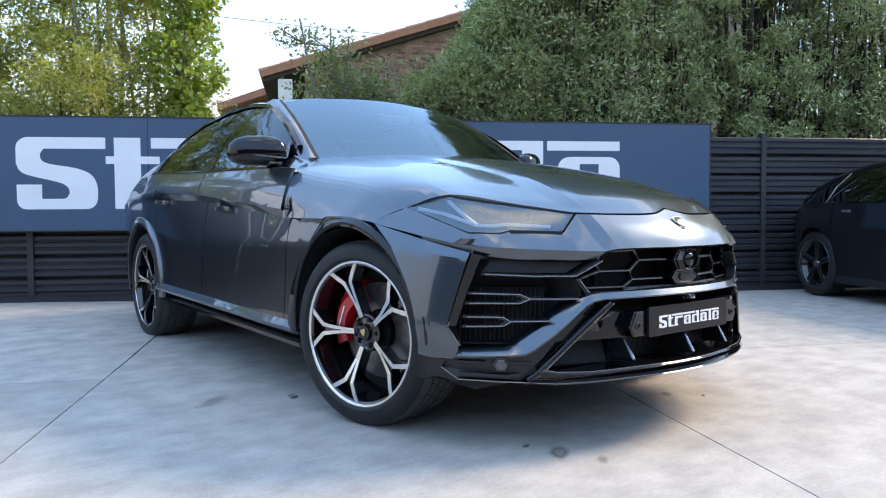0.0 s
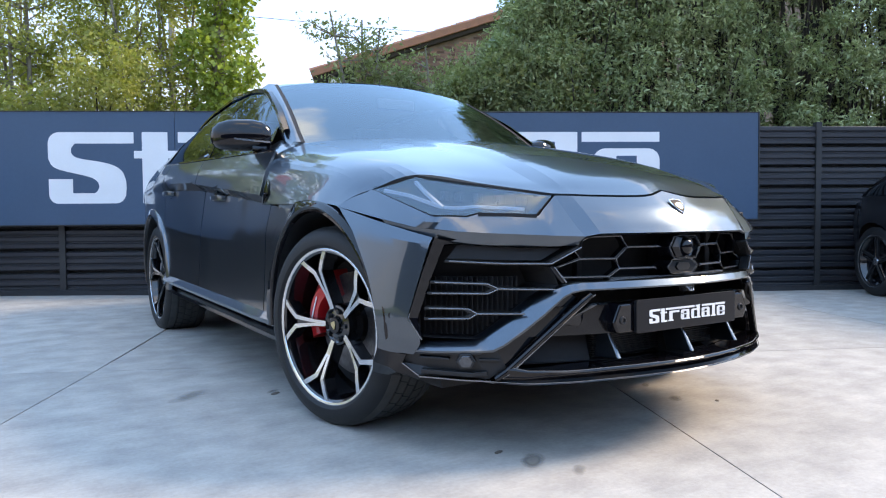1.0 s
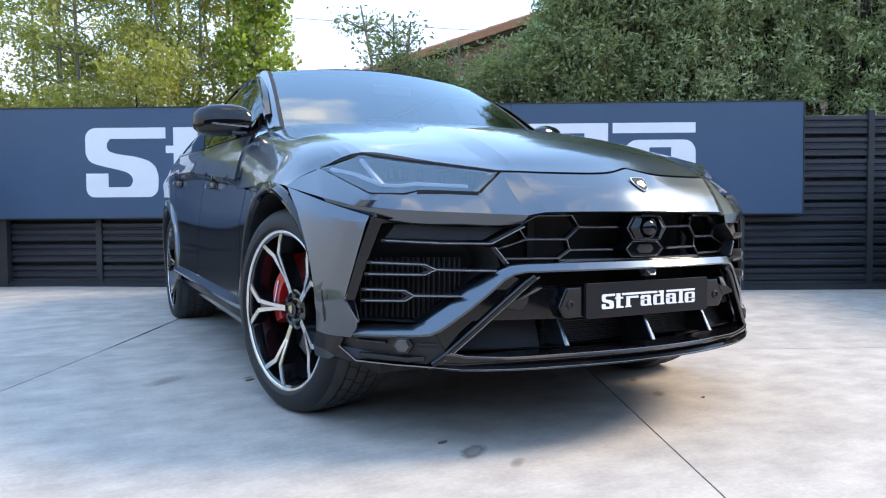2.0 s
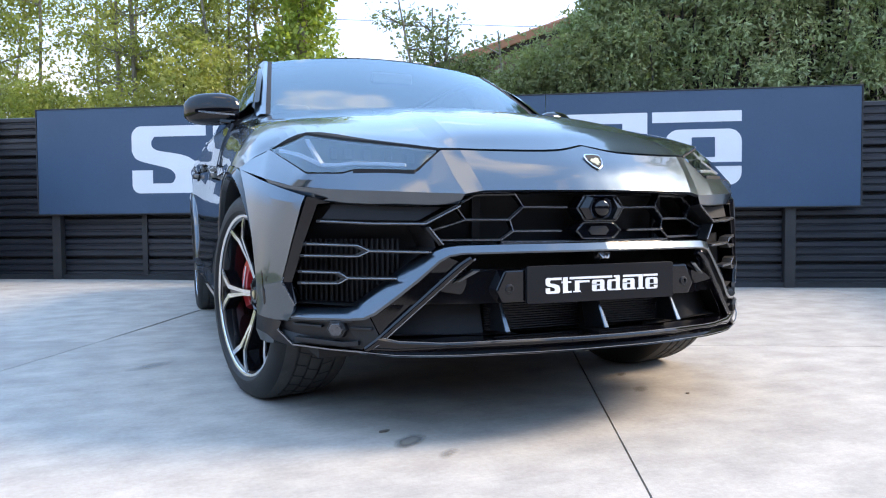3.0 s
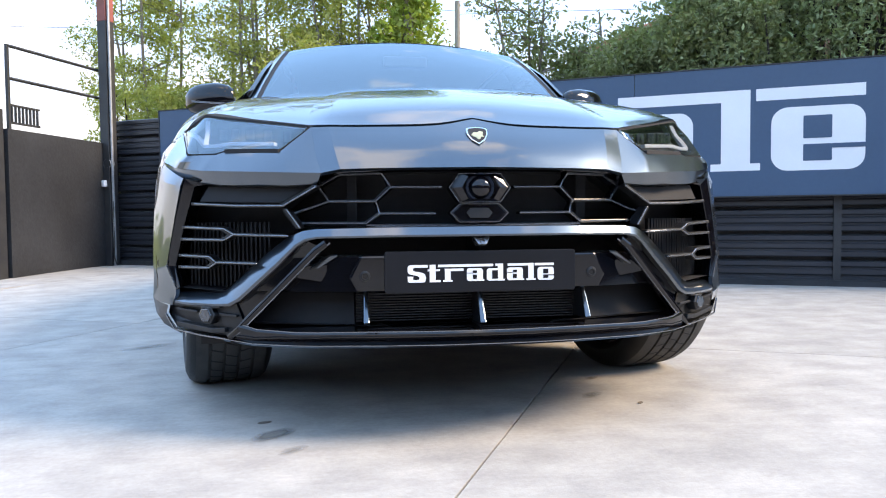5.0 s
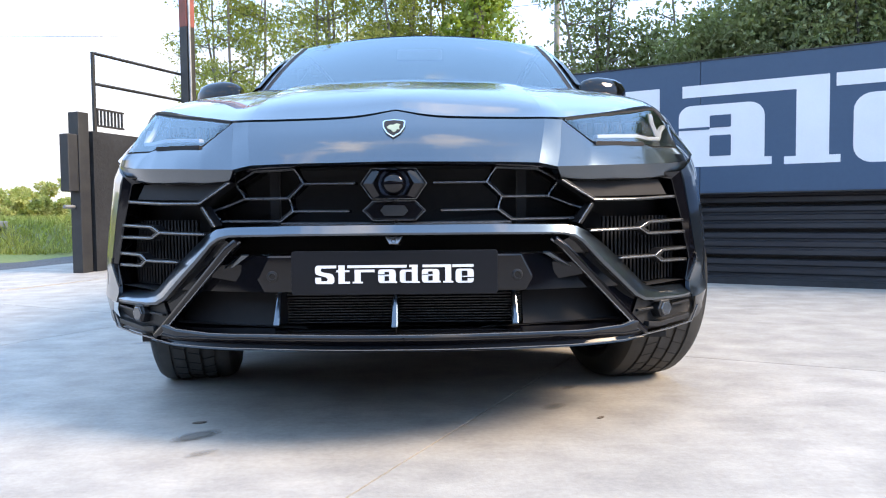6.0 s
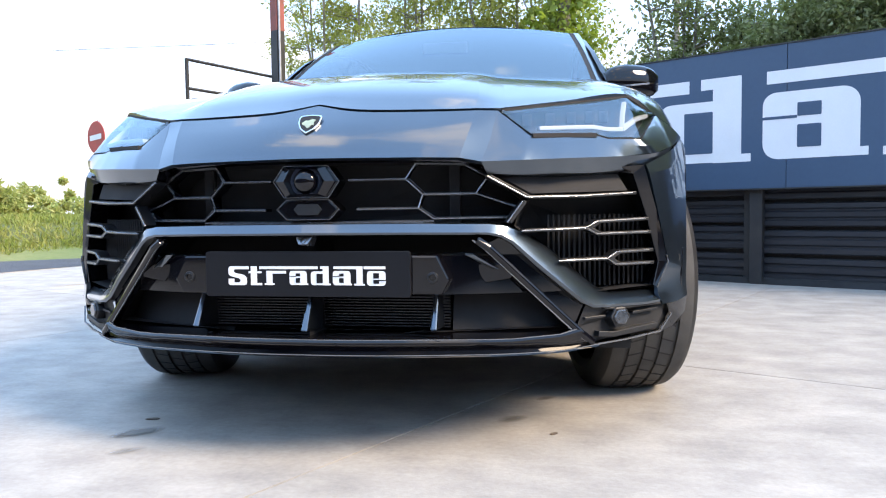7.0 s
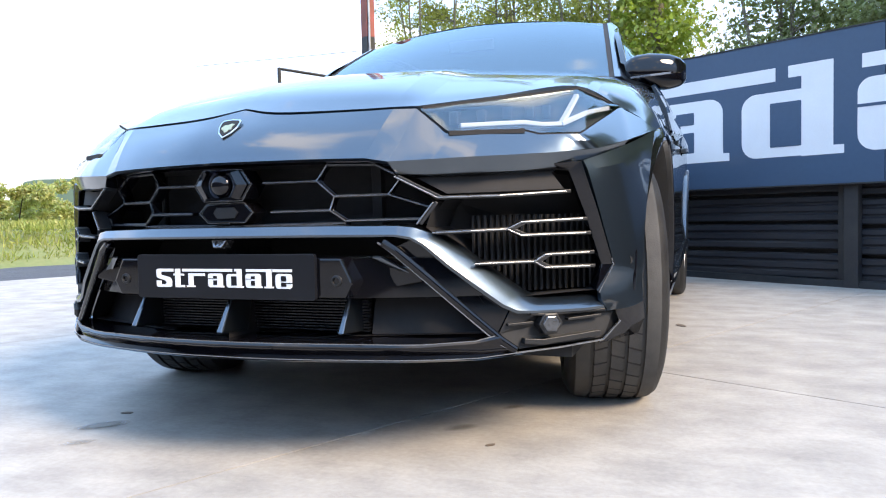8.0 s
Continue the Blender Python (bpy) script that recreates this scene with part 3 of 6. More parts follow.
part("lock_box", Geo().box(0.072, -0.06, 0.90, 0.20, 0.06, 1.50), M_POST, gpost, bevel=0.01)
part("latch", Geo().tube([(0.06, -0.02, 0.74), (0.2, -0.02, 0.74)], 0.02), M_GREYSTEEL, gpost)

# no-entry sign across the road
rs = yard(-11.9, 4.65)
rsz = land(rs.x, rs.y)
rsign = thing("road_sign", "round red road sign with white bar on leaning post", "road sign", m=pose(rs.x, rs.y, rsz, 0, -4, -26))
part("post", Geo().tube([(0, 0.03, -0.05), (0, 0.03, 1.95)], 0.03, 10), M_GREYSTEEL, rsign)
disc = Geo().lathe([(0.0, 0.0), (0.0, 0.30), (0.012, 0.308), (0.02, 0.30), (0.02, 0.0)], 40, "z")
part("disc", disc, M_RED, rsign, smooth=40).matrix_local = pose(0, -0.03, 1.62, 90, 0, 0)
part("white_bar", Geo().box(-0.205, -0.056, 1.57, 0.205, -0.051, 1.67), M_WHITE, rsign)
part("footing", Geo().box(-0.45, -0.3, -0.08, 0.45, 0.3, 0.04), M_CONC, rsign, "concrete footing", bevel=0.02)

# wooden pole with wires, behind the fence
wp = thing("utility_pole", "grey weathered wooden utility pole with wires", "utility pole", m=YARD @ pose(-10.4, 29.7, 0.0, 0, 0.5, 0))
part("shaft", Geo().tube([(0, 0, -0.3), (0, 0, 5.5), (0, 0, 10.8)], 0.15, 10, radii=[1.1, 1.0, 0.85]), M_POLEWOOD, wp, smooth=50)
part("wire", Geo().tube(curve([(0, 0, 10.4), (-14, -6.0, 9.4), (-32, -13, 10.0)], 8), 0.012, 5), M_CABLE, wp)
part("wire", Geo().tube(curve([(0, 0, 10.2), (16, 0.5, 9.4), (36, 1, 10.0)], 8), 0.012, 5), M_CABLE, wp)

# ---- trees and shrubs ----
def leaves(points, size, rng, out=None, narrow=0.5):
    """One mesh of many small folded leaves at the points."""
    n = len(points)
    p = np.asarray(points)
    d = rng.normal(size=(n, 3))
    d[:, 2] -= 0.35
    if out is not None:
        d += 0.9 * out
    d /= np.linalg.norm(d, axis=1, keepdims=True)
    a = rng.normal(size=(n, 3))
    w = np.cross(d, a)
    w /= np.linalg.norm(w, axis=1, keepdims=True) + 1e-9
    nn = np.cross(d, w)
    L = size * rng.uniform(0.6, 1.35, (n, 1))
    W = L * narrow
    v = np.stack([p, p + d * L * 0.5 + w * W * 0.5 + nn * L * 0.06, p + d * L - nn * L * 0.10, p + d * L * 0.5 - w * W * 0.5 + nn * L * 0.06], 1).reshape(-1, 3)
    k = np.arange(n)[:, None] * 4
    f = np.concatenate([k + np.array([[0, 1, 2]]), k + np.array([[0, 2, 3]])], 1).reshape(-1, 3)
    return v, f


def leaf_mesh(name, v, f, material):
    me = bpy.data.meshes.new(name)
    me.vertices.add(len(v))
    me.vertices.foreach_set("co", v.astype(np.float32).ravel())
    me.loops.add(len(f) * 3)
    me.loops.foreach_set("vertex_index", f.astype(np.int32).ravel())
    me.polygons.add(len(f))
    me.polygons.foreach_set("loop_start", np.arange(0, len(f) * 3, 3, dtype=np.int32))
    me.update(calc_edges=True)
    me.validate()
    me.materials.append(material)
    return me


def clump_points(centres, radii, count, rng, squash=0.85):
    """Points near the shells of many small clumps."""
    c = np.asarray(centres)
    idx = rng.integers(0, len(c), count)
    d = rng.normal(size=(count, 3))
    d /= np.linalg.norm(d, axis=1, keepdims=True)
    r = np.asarray(radii)[idx][:, None] * rng.uniform(0.35, 1.0, (count, 1)) ** 0.6
    d2 = d * np.array([1, 1, squash])
    return c[idx] + d2 * r, d


def slender_tree(label, base, height, lean, spread, material, seed, count, low=0.9, size=0.075):
    """Thin stems with side twigs and an airy crown."""
    rng = np.random.default_rng(seed)
    tree = thing("tree", label, "tree", "slender trees behind the fence", m=Matrix.Translation(base))
    stems = Geo()
    centres, radii = [], []
    for k in range(rng.integers(2, 4)):
        b = Vector((rng.uniform(-0.25, 0.25), rng.uniform(-0.25, 0.25), -0.2))
        top = b + Vector((lean[0] + rng.uniform(-0.5, 0.5), lean[1] + rng.uniform(-0.4, 0.4), height * rng.uniform(0.85, 1.0)))
        mid = (b + top) / 2 + Vector((rng.uniform(-0.15, 0.15), rng.uniform(-0.15, 0.15), 0))
        path = curve([b, lerp(b, mid, 0.5), mid, lerp(mid, top, 0.5), top], 3)
        m = len(path)
        stems.tube(path, 0.036, 7, radii=[1.0 - 0.8 * i / m for i in range(m)])
        for j in range(26):
            t = rng.uniform(low / height, 1.0)
            p = Vector(path[min(m - 1, int(t * (m - 1)))])
            a = rng.uniform(0, 2 * math.pi)
            ln = spread * rng.uniform(0.35, 1.0) * (1.15 - 0.55 * t)
            q = p + Vector((math.cos(a) * ln, math.sin(a) * ln, ln * rng.uniform(0.0, 0.7)))
            stems.tube([p, lerp(p, q, 0.55), q], 0.011, 4, radii=[1, 0.7, 0.3], caps=False)
            for s in (0.45, 0.75, 1.0):
                centres.append(tuple(lerp(p, q, s)))
                radii.append(rng.uniform(0.13, 0.30))
    part("trunk", stems, M_BARK, tree, smooth=60)
    p, d = clump_points(centres, radii, count, rng)
    v, f = leaves(p, size, rng, d * 0.4)
    crown = new("crown", leaf_mesh("crown", v, f, material))
    crown.parent = tree
    return tree


def shrub(name, label, base, extent, top, material, seed, count, size=0.10, clumps=260, narrow=0.32):
    """A dense mass of narrow-leaved clumps over a bent outline; top(u) gives its height from end to end."""
    rng = np.random.default_rng(seed)
    tree = thing(name, label, "shrub", m=base)
    (x0, x1), (y0, y1) = extent
    centres, radii, wood = [], [], Geo()
    for k in range(clumps):
        u = rng.uniform(0, 1)
        h = top(u)
        z = h * (1 - rng.uniform(0, 1) ** 1.6) * rng.uniform(0.9, 1.04)
        y = y0 + (y1 - y0) * rng.uniform(0, 1) ** 1.3 + 0.35 * max(0, z - 1.8) * rng.uniform(0.2, 1)
        centres.append((x0 + (x1 - x0) * u, y, max(0.5, z)))
        radii.append(rng.uniform(0.10, 0.32))
        if k % 9 == 0:
            c = centres[-1]
            b = (c[0] + rng.uniform(-0.5, 0.5), (y0 + y1) / 2, -0.1)
            wood.tube([b, lerp(b, c, 0.5), c], 0.035, 5, radii=[1, 0.6, 0.2], caps=False)
    tagged(part("branch_work", wood, M_BARK_D, tree, smooth=60), "thin dark branches", kind="stuff")
    p, d = clump_points(centres, radii, count, rng)
    v, f = leaves(p, size, rng, d, narrow)
    crown = new("crown", leaf_mesh("crown", v, f, material))
    crown.parent = tree
    return tree


TREES = ((-7.7, 6.6, 6.0, 0.1, 17), (-6.9, 6.3, 6.2, 0.2, 11), (-6.0, 7.2, 6.6, -0.1, 12), (-5.2, 6.0, 6.2, 0.1, 13), (-4.5, 6.9, 6.6, 0.0, 14), (-3.8, 5.9, 6.0, -0.1, 15), (-3.3, 7.2, 6.0, -0.1, 16))
for s, n, h, ln, sd in TREES:
    slender_tree("slender light-green tree with thin pale stems behind the fence", yard(s, n), h, (ln, 0), 1.15, M_LEAF_A, sd, 12800, low=0.6, size=0.060)
# ivy-grown trunk at the end of the row
rng = np.random.default_rng(31)
ivy = thing("ivy_tree", "bright green ivy covering a tree trunk behind the sign", "tree", m=Matrix.Translation(yard(-2.78, 6.2)))
part("trunk", Geo().tube([(0, 0, -0.2), (0.05, 0, 1.5), (0.0, 0.05, 3.0), (0.1, 0, 4.6)], 0.10, 9, radii=[1.2, 1, 0.85, 0.5]), M_BARK, ivy, smooth=60)
ic = [(rng.uniform(-0.28, 0.28), rng.uniform(-0.25, 0.25), z) for z in np.linspace(0.8, 4.7, 46)]
p, d = clump_points(ic, [rng.uniform(0.2, 0.42) for _ in ic], 9500, rng)
v, f = leaves(p, 0.072, rng, d, 0.8)
cr = new("crown", leaf_mesh("crown", v, f, M_LEAF_C))
cr.parent = ivy

shrub("hedge", "large dense dark green narrow-leaved hedge behind the sign", YARD.copy(), ((-0.1, 9.5), (5.0, 7.4)),
      lambda u: 1.9 + 3.9 * smooth01(0.0, 0.26, u) + 1.6 * smooth01(0.25, 0.45, u), M_LEAF_B, 41, 560000, clumps=4200, size=0.070, narrow=0.36)
shrub("bush", "dense light green undergrowth below slender trees behind the fence", YARD.copy(), ((-7.0, -3.4), (4.9, 6.2)),
      lambda u: 2.45 + 0.55 * math.sin(7 * u + 1.0) * u, M_LEAF_A, 43, 42000, clumps=330, size=0.058, narrow=0.5)
shrub("bush", "mixed green bush growing against the brick building", YARD.copy(), ((-1.6, -0.2), (5.3, 6.4)),
      lambda u: 2.15 + 0.45 * u, M_OLIVE, 42, 15000, clumps=110, size=0.06, narrow=0.5)
shrub("bush", "pale olive bush with fine leaves beside the dark hedge", YARD.copy(), ((-0.2, 1.9), (4.8, 5.7)),
      lambda u: 2.2 + 0.65 * math.sin(math.pi * u), M_OLIVE, 44, 30000, clumps=210, size=0.058, narrow=0.45)
slender_tree("thin young tree with few leaves behind the sign", yard(0.05, 5.5), 3.5, (0.2, 0), 0.62, M_OLIVE, 51, 3600, low=1.5, size=0.058)
slender_tree("thin young tree with few leaves behind the sign", yard(-0.75, 5.3), 3.4, (-0.1, 0), 0.55, M_OLIVE, 52, 3000, low=1.5, size=0.058)
slender_tree("thin young tree with few leaves behind the sign", yard(-0.4, 5.9), 3.2, (0.3, 0), 0.55, M_OLIVE, 53, 2600, low=1.5, size=0.058)

# field edge and grass beyond the road
for k, (s, n, w, h) in enumerate(((-24, 9, 7, 1.6), (-30, 2, 9, 1.8), (-26, 19, 8, 2.0), (-34, 14, 9, 2.2), (-22, 28, 9, 2.4), (-36, 28, 10, 2.6))):
    b = yard(s, n)
    shrub("bush", "pale green scrub at the edge of the field", pose(b.x, b.y, land(b.x, b.y) - 0.2, 0, 0, 60), ((-w, w), (-1.5, 1.5)),
          lambda u: h * (0.75 + 0.25 * math.sin(9 * u + k)), M_SCRUB, 60 + k, 22000, clumps=90, size=0.15, narrow=0.5)
rng = np.random.default_rng(71)
pts = []
while len(pts) < 95000:
    s, n = -10.4 - 22 * rng.uniform() ** 1.9, rng.uniform(-6, 22)
    b = yard(s, n)
    pts.append((b.x, b.y, land(b.x, b.y)))
out = np.tile(np.array([[0, 0, 2.2]]), (len(pts), 1))
v, f = leaves(np.array(pts), 0.17, rng, out, 0.11)
gr = new("grass", leaf_mesh("grass", v, f, M_BLADE))
tagged(gr, "tall green and straw-coloured verge grass", "grass", kind="stuff")

# green shelter far out in the field
sh = thing("field_shelter", "dark green tarpaulin shelter standing in the field", "shelter", m=pose(-32.6, 27.3, 0.45, 0, 0, 48.8))
part("cover", Geo().prism([(-1.5, 0.0), (-1.5, 2.0), (-1.25, 2.4), (-0.7, 2.52), (2.6, 2.62), (3.4, 2.5), (3.6, 2.1), (3.6, 0.0)], -1.2, 1.2), M_TARP, sh, "", 0, 0.05)
for q in (-1.52, 3.62):
    part("pole", Geo().tube([(q, -1.15, 0.0), (q, -1.15, 2.0)], 0.03, 8), M_GREYSTEEL, sh)

# brick house with a tiled gable roof, behind the shrubs
house = thing("house", "low red brick house with an orange clay tile roof", "house", m=YARD @ pose(-1.95, 18.81, 0.2, 0, 0, 2) @ Matrix.Diagonal((1.765, 1.765, 1.765, 1)))
part("wall", Geo().box(0.15, 0, -0.6, 9.0, 5.0, 2.8), M_MORTAR, house)
bg = Geo()
for r in range(96):
    for c in range(44):
        x = 0.17 + 0.1275 * c + (0.0635 if r % 2 else 0)
        z = 1.1 + 0.0425 * r
        if z - 2.70 < 0.32 * (x + 0.30):
            bg.box(x, -0.008, z, x + 0.1205, 0.006, z + 0.0362)
br = part("brick_facing", bg, M_BRICK, house)
tagged(br, "weathered red brick facing", kind="stuff")
part("gable", Geo().prism([(0.15, 2.8), (9.0, 2.8), (9.0, 5.75), (0.15, 2.92)], 0.0, 5.0), M_MORTAR, house)
part("corner_pillar", Geo().box(-0.30, -0.10, -0.6, -0.06, 0.14, 2.76), M_PLASTER, house, "white plastered pillar", bevel=0.01)
SL = 0.32
roof = part("roof", Geo().prism([(-0.55, 2.70), (9.2, 2.70 + 9.75 * SL), (9.2, 2.88 + 9.75 * SL), (-0.55, 2.86)], -0.12, 5.5), M_TIMBER, house, "dark timber roof edge")
tile = Geo().grid([[(x, 0.11 * math.cos(a), 0.075 * math.sin(a) + 0.012 * (1 - x / 0.4)) for a in np.linspace(0, math.pi, 7)] for x in (0, 0.4)])
tile.grid([[(x, 0.095 * math.cos(a), 0.06 * math.sin(a) + 0.012 * (1 - x / 0.4)) for a in np.linspace(0, math.pi, 7)] for x in (0, 0.4)])
TILE = tile.mesh("roof_tile", M_TILE, 50)
for i in range(24):
    for j in range(12):
        ob = new("roof_tile", TILE)
        ob.parent = roof
        ob.matrix_local = pose(-0.60 + 0.36 * i, -0.04 + 0.215 * j, 2.845 + 0.36 * i * SL, 0, -math.degrees(math.atan(SL)), 0)
VERGE = Geo().prism([(0.0, -0.075), (0.212, -0.075), (0.22, 0.045), (0.0, 0.03)], -0.18, -0.125).mesh("verge_tile", M_TILE)
for i in range(42):
    ob = new("verge_tile", VERGE)
    ob.parent = house
    ob.matrix_local = pose(-0.58 + 0.202 * i, 0, 2.84 + 0.202 * i * SL, 0, -math.degrees(math.atan(SL)) + random.uniform(-1, 1), 0)
house2 = thing("house", "far low house with an orange tile roof", "house", m=YARD @ pose(-4.93, 30.5, 0.1, 0, 0, 4) @ Matrix.Diagonal((2, 2, 2, 1)))
part("wall", Geo().box(0, 0, -0.6, 4.5, 5, 2.9), M_PLASTER, house2)
part("roof", Geo().prism([(-0.5, 2.8), (2.25, 3.8), (5.0, 2.8), (5.0, 2.95), (2.25, 3.98), (-0.5, 2.95)], -0.5, 5.5), M_TILE, house2)

# ---- the car: x to its left, y towards its tail, front axle at y = 0 ----
car = thing("car", "dark grey metallic sport utility car parked on the yard", "car")
WHEEL_R, AXLE_Z, WB = 0.392, 0.385, 3.003
PLAN_X, PLAN_Y = (0, 0.10, 0.25, 0.45, 0.60, 0.75, 0.87, 0.93, 1.0), (-0.972, -0.967, -0.943, -0.88, -0.81, -0.70, -0.585, -0.50, -0.35)


def plan(x, back=0.0):
    """How far forward the nose reaches at x."""
    return interp(abs(x), PLAN_X, PLAN_Y) + back


def front(pts, back=0.0):
    """Points (x, z) of the front view, laid on the curved nose."""
    return [Vector((x, plan(x, back), z)) for x, z in pts]


def fine(pts, step=0.03):
    """The same broken line with more points along it."""
    out = [pts[0]]
    for a, b in zip(pts, pts[1:]):
        n = max(1, int(math.dist(a, b) / step))
        out += [lerp(a, b, (k + 1) / n) for k in range(n)]
    return out


def fine_row(pts, n):
    """The same broken line, n steps from each point to the next."""
    return [tuple(lerp(a, b, k / n)) for a, b in zip(pts, pts[1:]) for k in range(n)] + [tuple(pts[-1])]


def half(g, name, material, label="", smooth=35, bevel=0.0, thick=0.0, parent=None):
    """A part for each side of the car."""
    pair = []
    for q in (g, g.mirror()):
        pair.append(part(name, q, material, parent or car, label, smooth, bevel, thick, ref=(0, 1.0, 0.6)))
    return pair


def whole(g, name, material, label="", smooth=35, bevel=0.0, thick=0.0, parent=None):
    return part(name, g.both(), material, parent or car, label, smooth, bevel, thick)


# -- hood with the fender tops --
HOOD = [
    [(0, -0.836, 0.897), (0.115, -0.86, 0.877), (0.3, -0.822, 0.876), (0.405, -0.792, 0.879), (0.462, -0.768, 0.881), (0.62, -0.620, 0.915), (0.795, -0.452, 0.953), (0.896, -0.311, 0.9065), (0.95, -0.247, 0.878), (0.978, -0.2, 0.848)],
    [(0, -0.72, 0.962), (0.115, -0.715, 0.960), (0.3, -0.695, 0.951), (0.395, -0.675, 0.944), (0.46, -0.655, 0.931), (0.61, -0.545, 0.948), (0.79, -0.385, 0.975), (0.905, -0.24, 0.945), (0.958, -0.17, 0.9), (0.985, -0.12, 0.858)],
    [(0, -0.45, 1.043), (0.11, -0.448, 1.041), (0.29, -0.44, 1.034), (0.365, -0.43, 1.029), (0.437, -0.42, 1.015), (0.6, -0.36, 1.010), (0.79, -0.25, 1.012), (0.91, -0.12, 0.985), (0.966, -0.06, 0.925), (0.998, -0.03, 0.862)],
    [(0, -0.1, 1.118), (0.1, -0.1, 1.116), (0.27, -0.1, 1.109), (0.335, -0.095, 1.104), (0.407, -0.09, 1.092), (0.58, -0.06, 1.082), (0.78, 0, 1.066), (0.912, 0.06, 1.018), (0.97, 0.09, 0.935), (1.002, 0.1, 0.865)],
    [(0, 0.22, 1.172), (0.1, 0.22, 1.170), (0.25, 0.225, 1.164), (0.31, 0.23, 1.160), (0.382, 0.235, 1.152), (0.57, 0.255, 1.140), (0.77, 0.29, 1.108), (0.915, 0.31, 1.05), (0.972, 0.31, 0.955), (1.002, 0.31, 0.868)],
    [(0, 0.5, 1.208), (0.1, 0.505, 1.207), (0.24, 0.515, 1.203), (0.295, 0.52, 1.201), (0.367, 0.53, 1.197), (0.56, 0.57, 1.186), (0.76, 0.655, 1.164), (0.915, 0.625, 1.098), (0.972, 0.595, 1), (1, 0.58, 0.872)],
]
g = Geo()
for a, b in ((0, 4), (3, 5), (4, 10)):
    g.grid(loft([r[a:b] for r in HOOD], 5, 5))
whole(g, "hood", M_PAINT, "grey metallic clamshell hood with two long creases", 6, thick=0.012)

# -- nose panel under the hood line, with the sharp lower crease --
NOSE = [
    [(0, -0.844, 0.892), (0.115, -0.867, 0.87), (0.3, -0.83, 0.869), (0.404, -0.803, 0.872), (0.455, -0.777, 0.873)],
    [(0, -0.917, 0.832), (0.115, -0.915, 0.828), (0.29, -0.878, 0.826), (0.394, -0.848, 0.826), (0.447, -0.816, 0.824)],
    [(0, -0.953, 0.789), (0.115, -0.948, 0.788), (0.28, -0.913, 0.786), (0.384, -0.883, 0.784), (0.438, -0.854, 0.78)],
    [(0, -0.975, 0.748), (0.115, -0.97, 0.747), (0.27, -0.94, 0.747), (0.374, -0.911, 0.746), (0.425, -0.892, 0.737)],
]
g = Geo()
for a, b in ((0, 4), (3, 5)):
    g.grid(loft([r[a:b] for r in NOSE], 5, 4))
whole(g, "nose_panel", M_PAINT, "", 7, thick=0.012)
CHEEK = [
    [(0.455, -0.777, 0.873), (0.537, -0.790, 0.806), (0.62, -0.735, 0.810), (0.70, -0.683, 0.813), (0.737, -0.667, 0.803), (0.829, -0.598, 0.807), (0.896, -0.314, 0.9045), (0.950, -0.249, 0.8775)],
    [(0.4425, -0.8365, 0.800), (0.53, -0.822, 0.780), (0.62, -0.768, 0.780), (0.70, -0.712, 0.783), (0.758, -0.672, 0.783), (0.85, -0.590, 0.790), (0.917, -0.375, 0.850), (0.970, -0.230, 0.862)],
    [(0.425, -0.892, 0.737), (0.52, -0.852, 0.741), (0.61, -0.803, 0.746), (0.70, -0.742, 0.751), (0.775, -0.675, 0.757), (0.870, -0.560, 0.772), (0.930, -0.44, 0.800), (0.988, -0.205, 0.847)],
]
CHEEK = [fine_row(r, 4) for r in CHEEK]
half(Geo().grid(loft(CHEEK, 4, 1)), "bumper_cheek", M_PAINT, "", 25, thick=0.012)
CHEEK_EDGE = [(0.425, -0.892, 0.737), (0.52, -0.852, 0.741), (0.61, -0.803, 0.746), (0.70, -0.742, 0.751), (0.775, -0.675, 0.757), (0.870, -0.560, 0.772), (0.930, -0.44, 0.800)]
BAND = [
    CHEEK_EDGE,
    [(0.437, -0.870, 0.708), (0.52, -0.832, 0.706), (0.61, -0.783, 0.708), (0.70, -0.722, 0.713), (0.77, -0.660, 0.720), (0.855, -0.560, 0.740), (0.915, -0.455, 0.775)],
    [(0.437, -0.820, 0.700), (0.52, -0.782, 0.698), (0.61, -0.733, 0.700), (0.70, -0.672, 0.705), (0.765, -0.615, 0.712), (0.840, -0.535, 0.730), (0.895, -0.44, 0.765)],
]
half(Geo().grid([curve(r, 3) for r in BAND]), "bumper_brow", M_PAINT, "", 25)
whole(Geo().grid([front([(0.0, 0.748), (0.19, 0.747), (0.37, 0.745), (0.425, 0.737), (0.437, 0.708)], 0.0), front([(0.0, 0.740), (0.19, 0.739), (0.363, 0.737), (0.417, 0.729), (0.430, 0.702)], 0.05)]), "grille_brow", M_GLOSS, "", 0)

# -- corner of the bumper ahead of the wheel --
FLANK = [
    [(0.838, -0.616, 0.738), (0.885, -0.532, 0.762), (0.938, -0.405, 0.797), (0.985, -0.215, 0.845)],
    [(0.848, -0.612, 0.715), (0.902, -0.532, 0.728), (0.950, -0.420, 0.750), (0.982, -0.320, 0.760)],
    [(0.872, -0.591, 0.615), (0.924, -0.514, 0.62), (0.960, -0.440, 0.62), (0.974, -0.41, 0.62)],
    [(0.895, -0.570, 0.515), (0.936, -0.512, 0.51), (0.961, -0.468, 0.50), (0.969, -0.452, 0.50)],
    [(0.905, -0.561, 0.472), (0.938, -0.513, 0.46), (0.960, -0.475, 0.455), (0.968, -0.458, 0.455)],
    [(0.872, -0.590, 0.404), (0.930, -0.520, 0.412), (0.957, -0.482, 0.42), (0.966, -0.465, 0.425)],
    [(0.888, -0.574, 0.354), (0.936, -0.514, 0.358), (0.960, -0.482, 0.365), (0.968, -0.47, 0.37)],
]
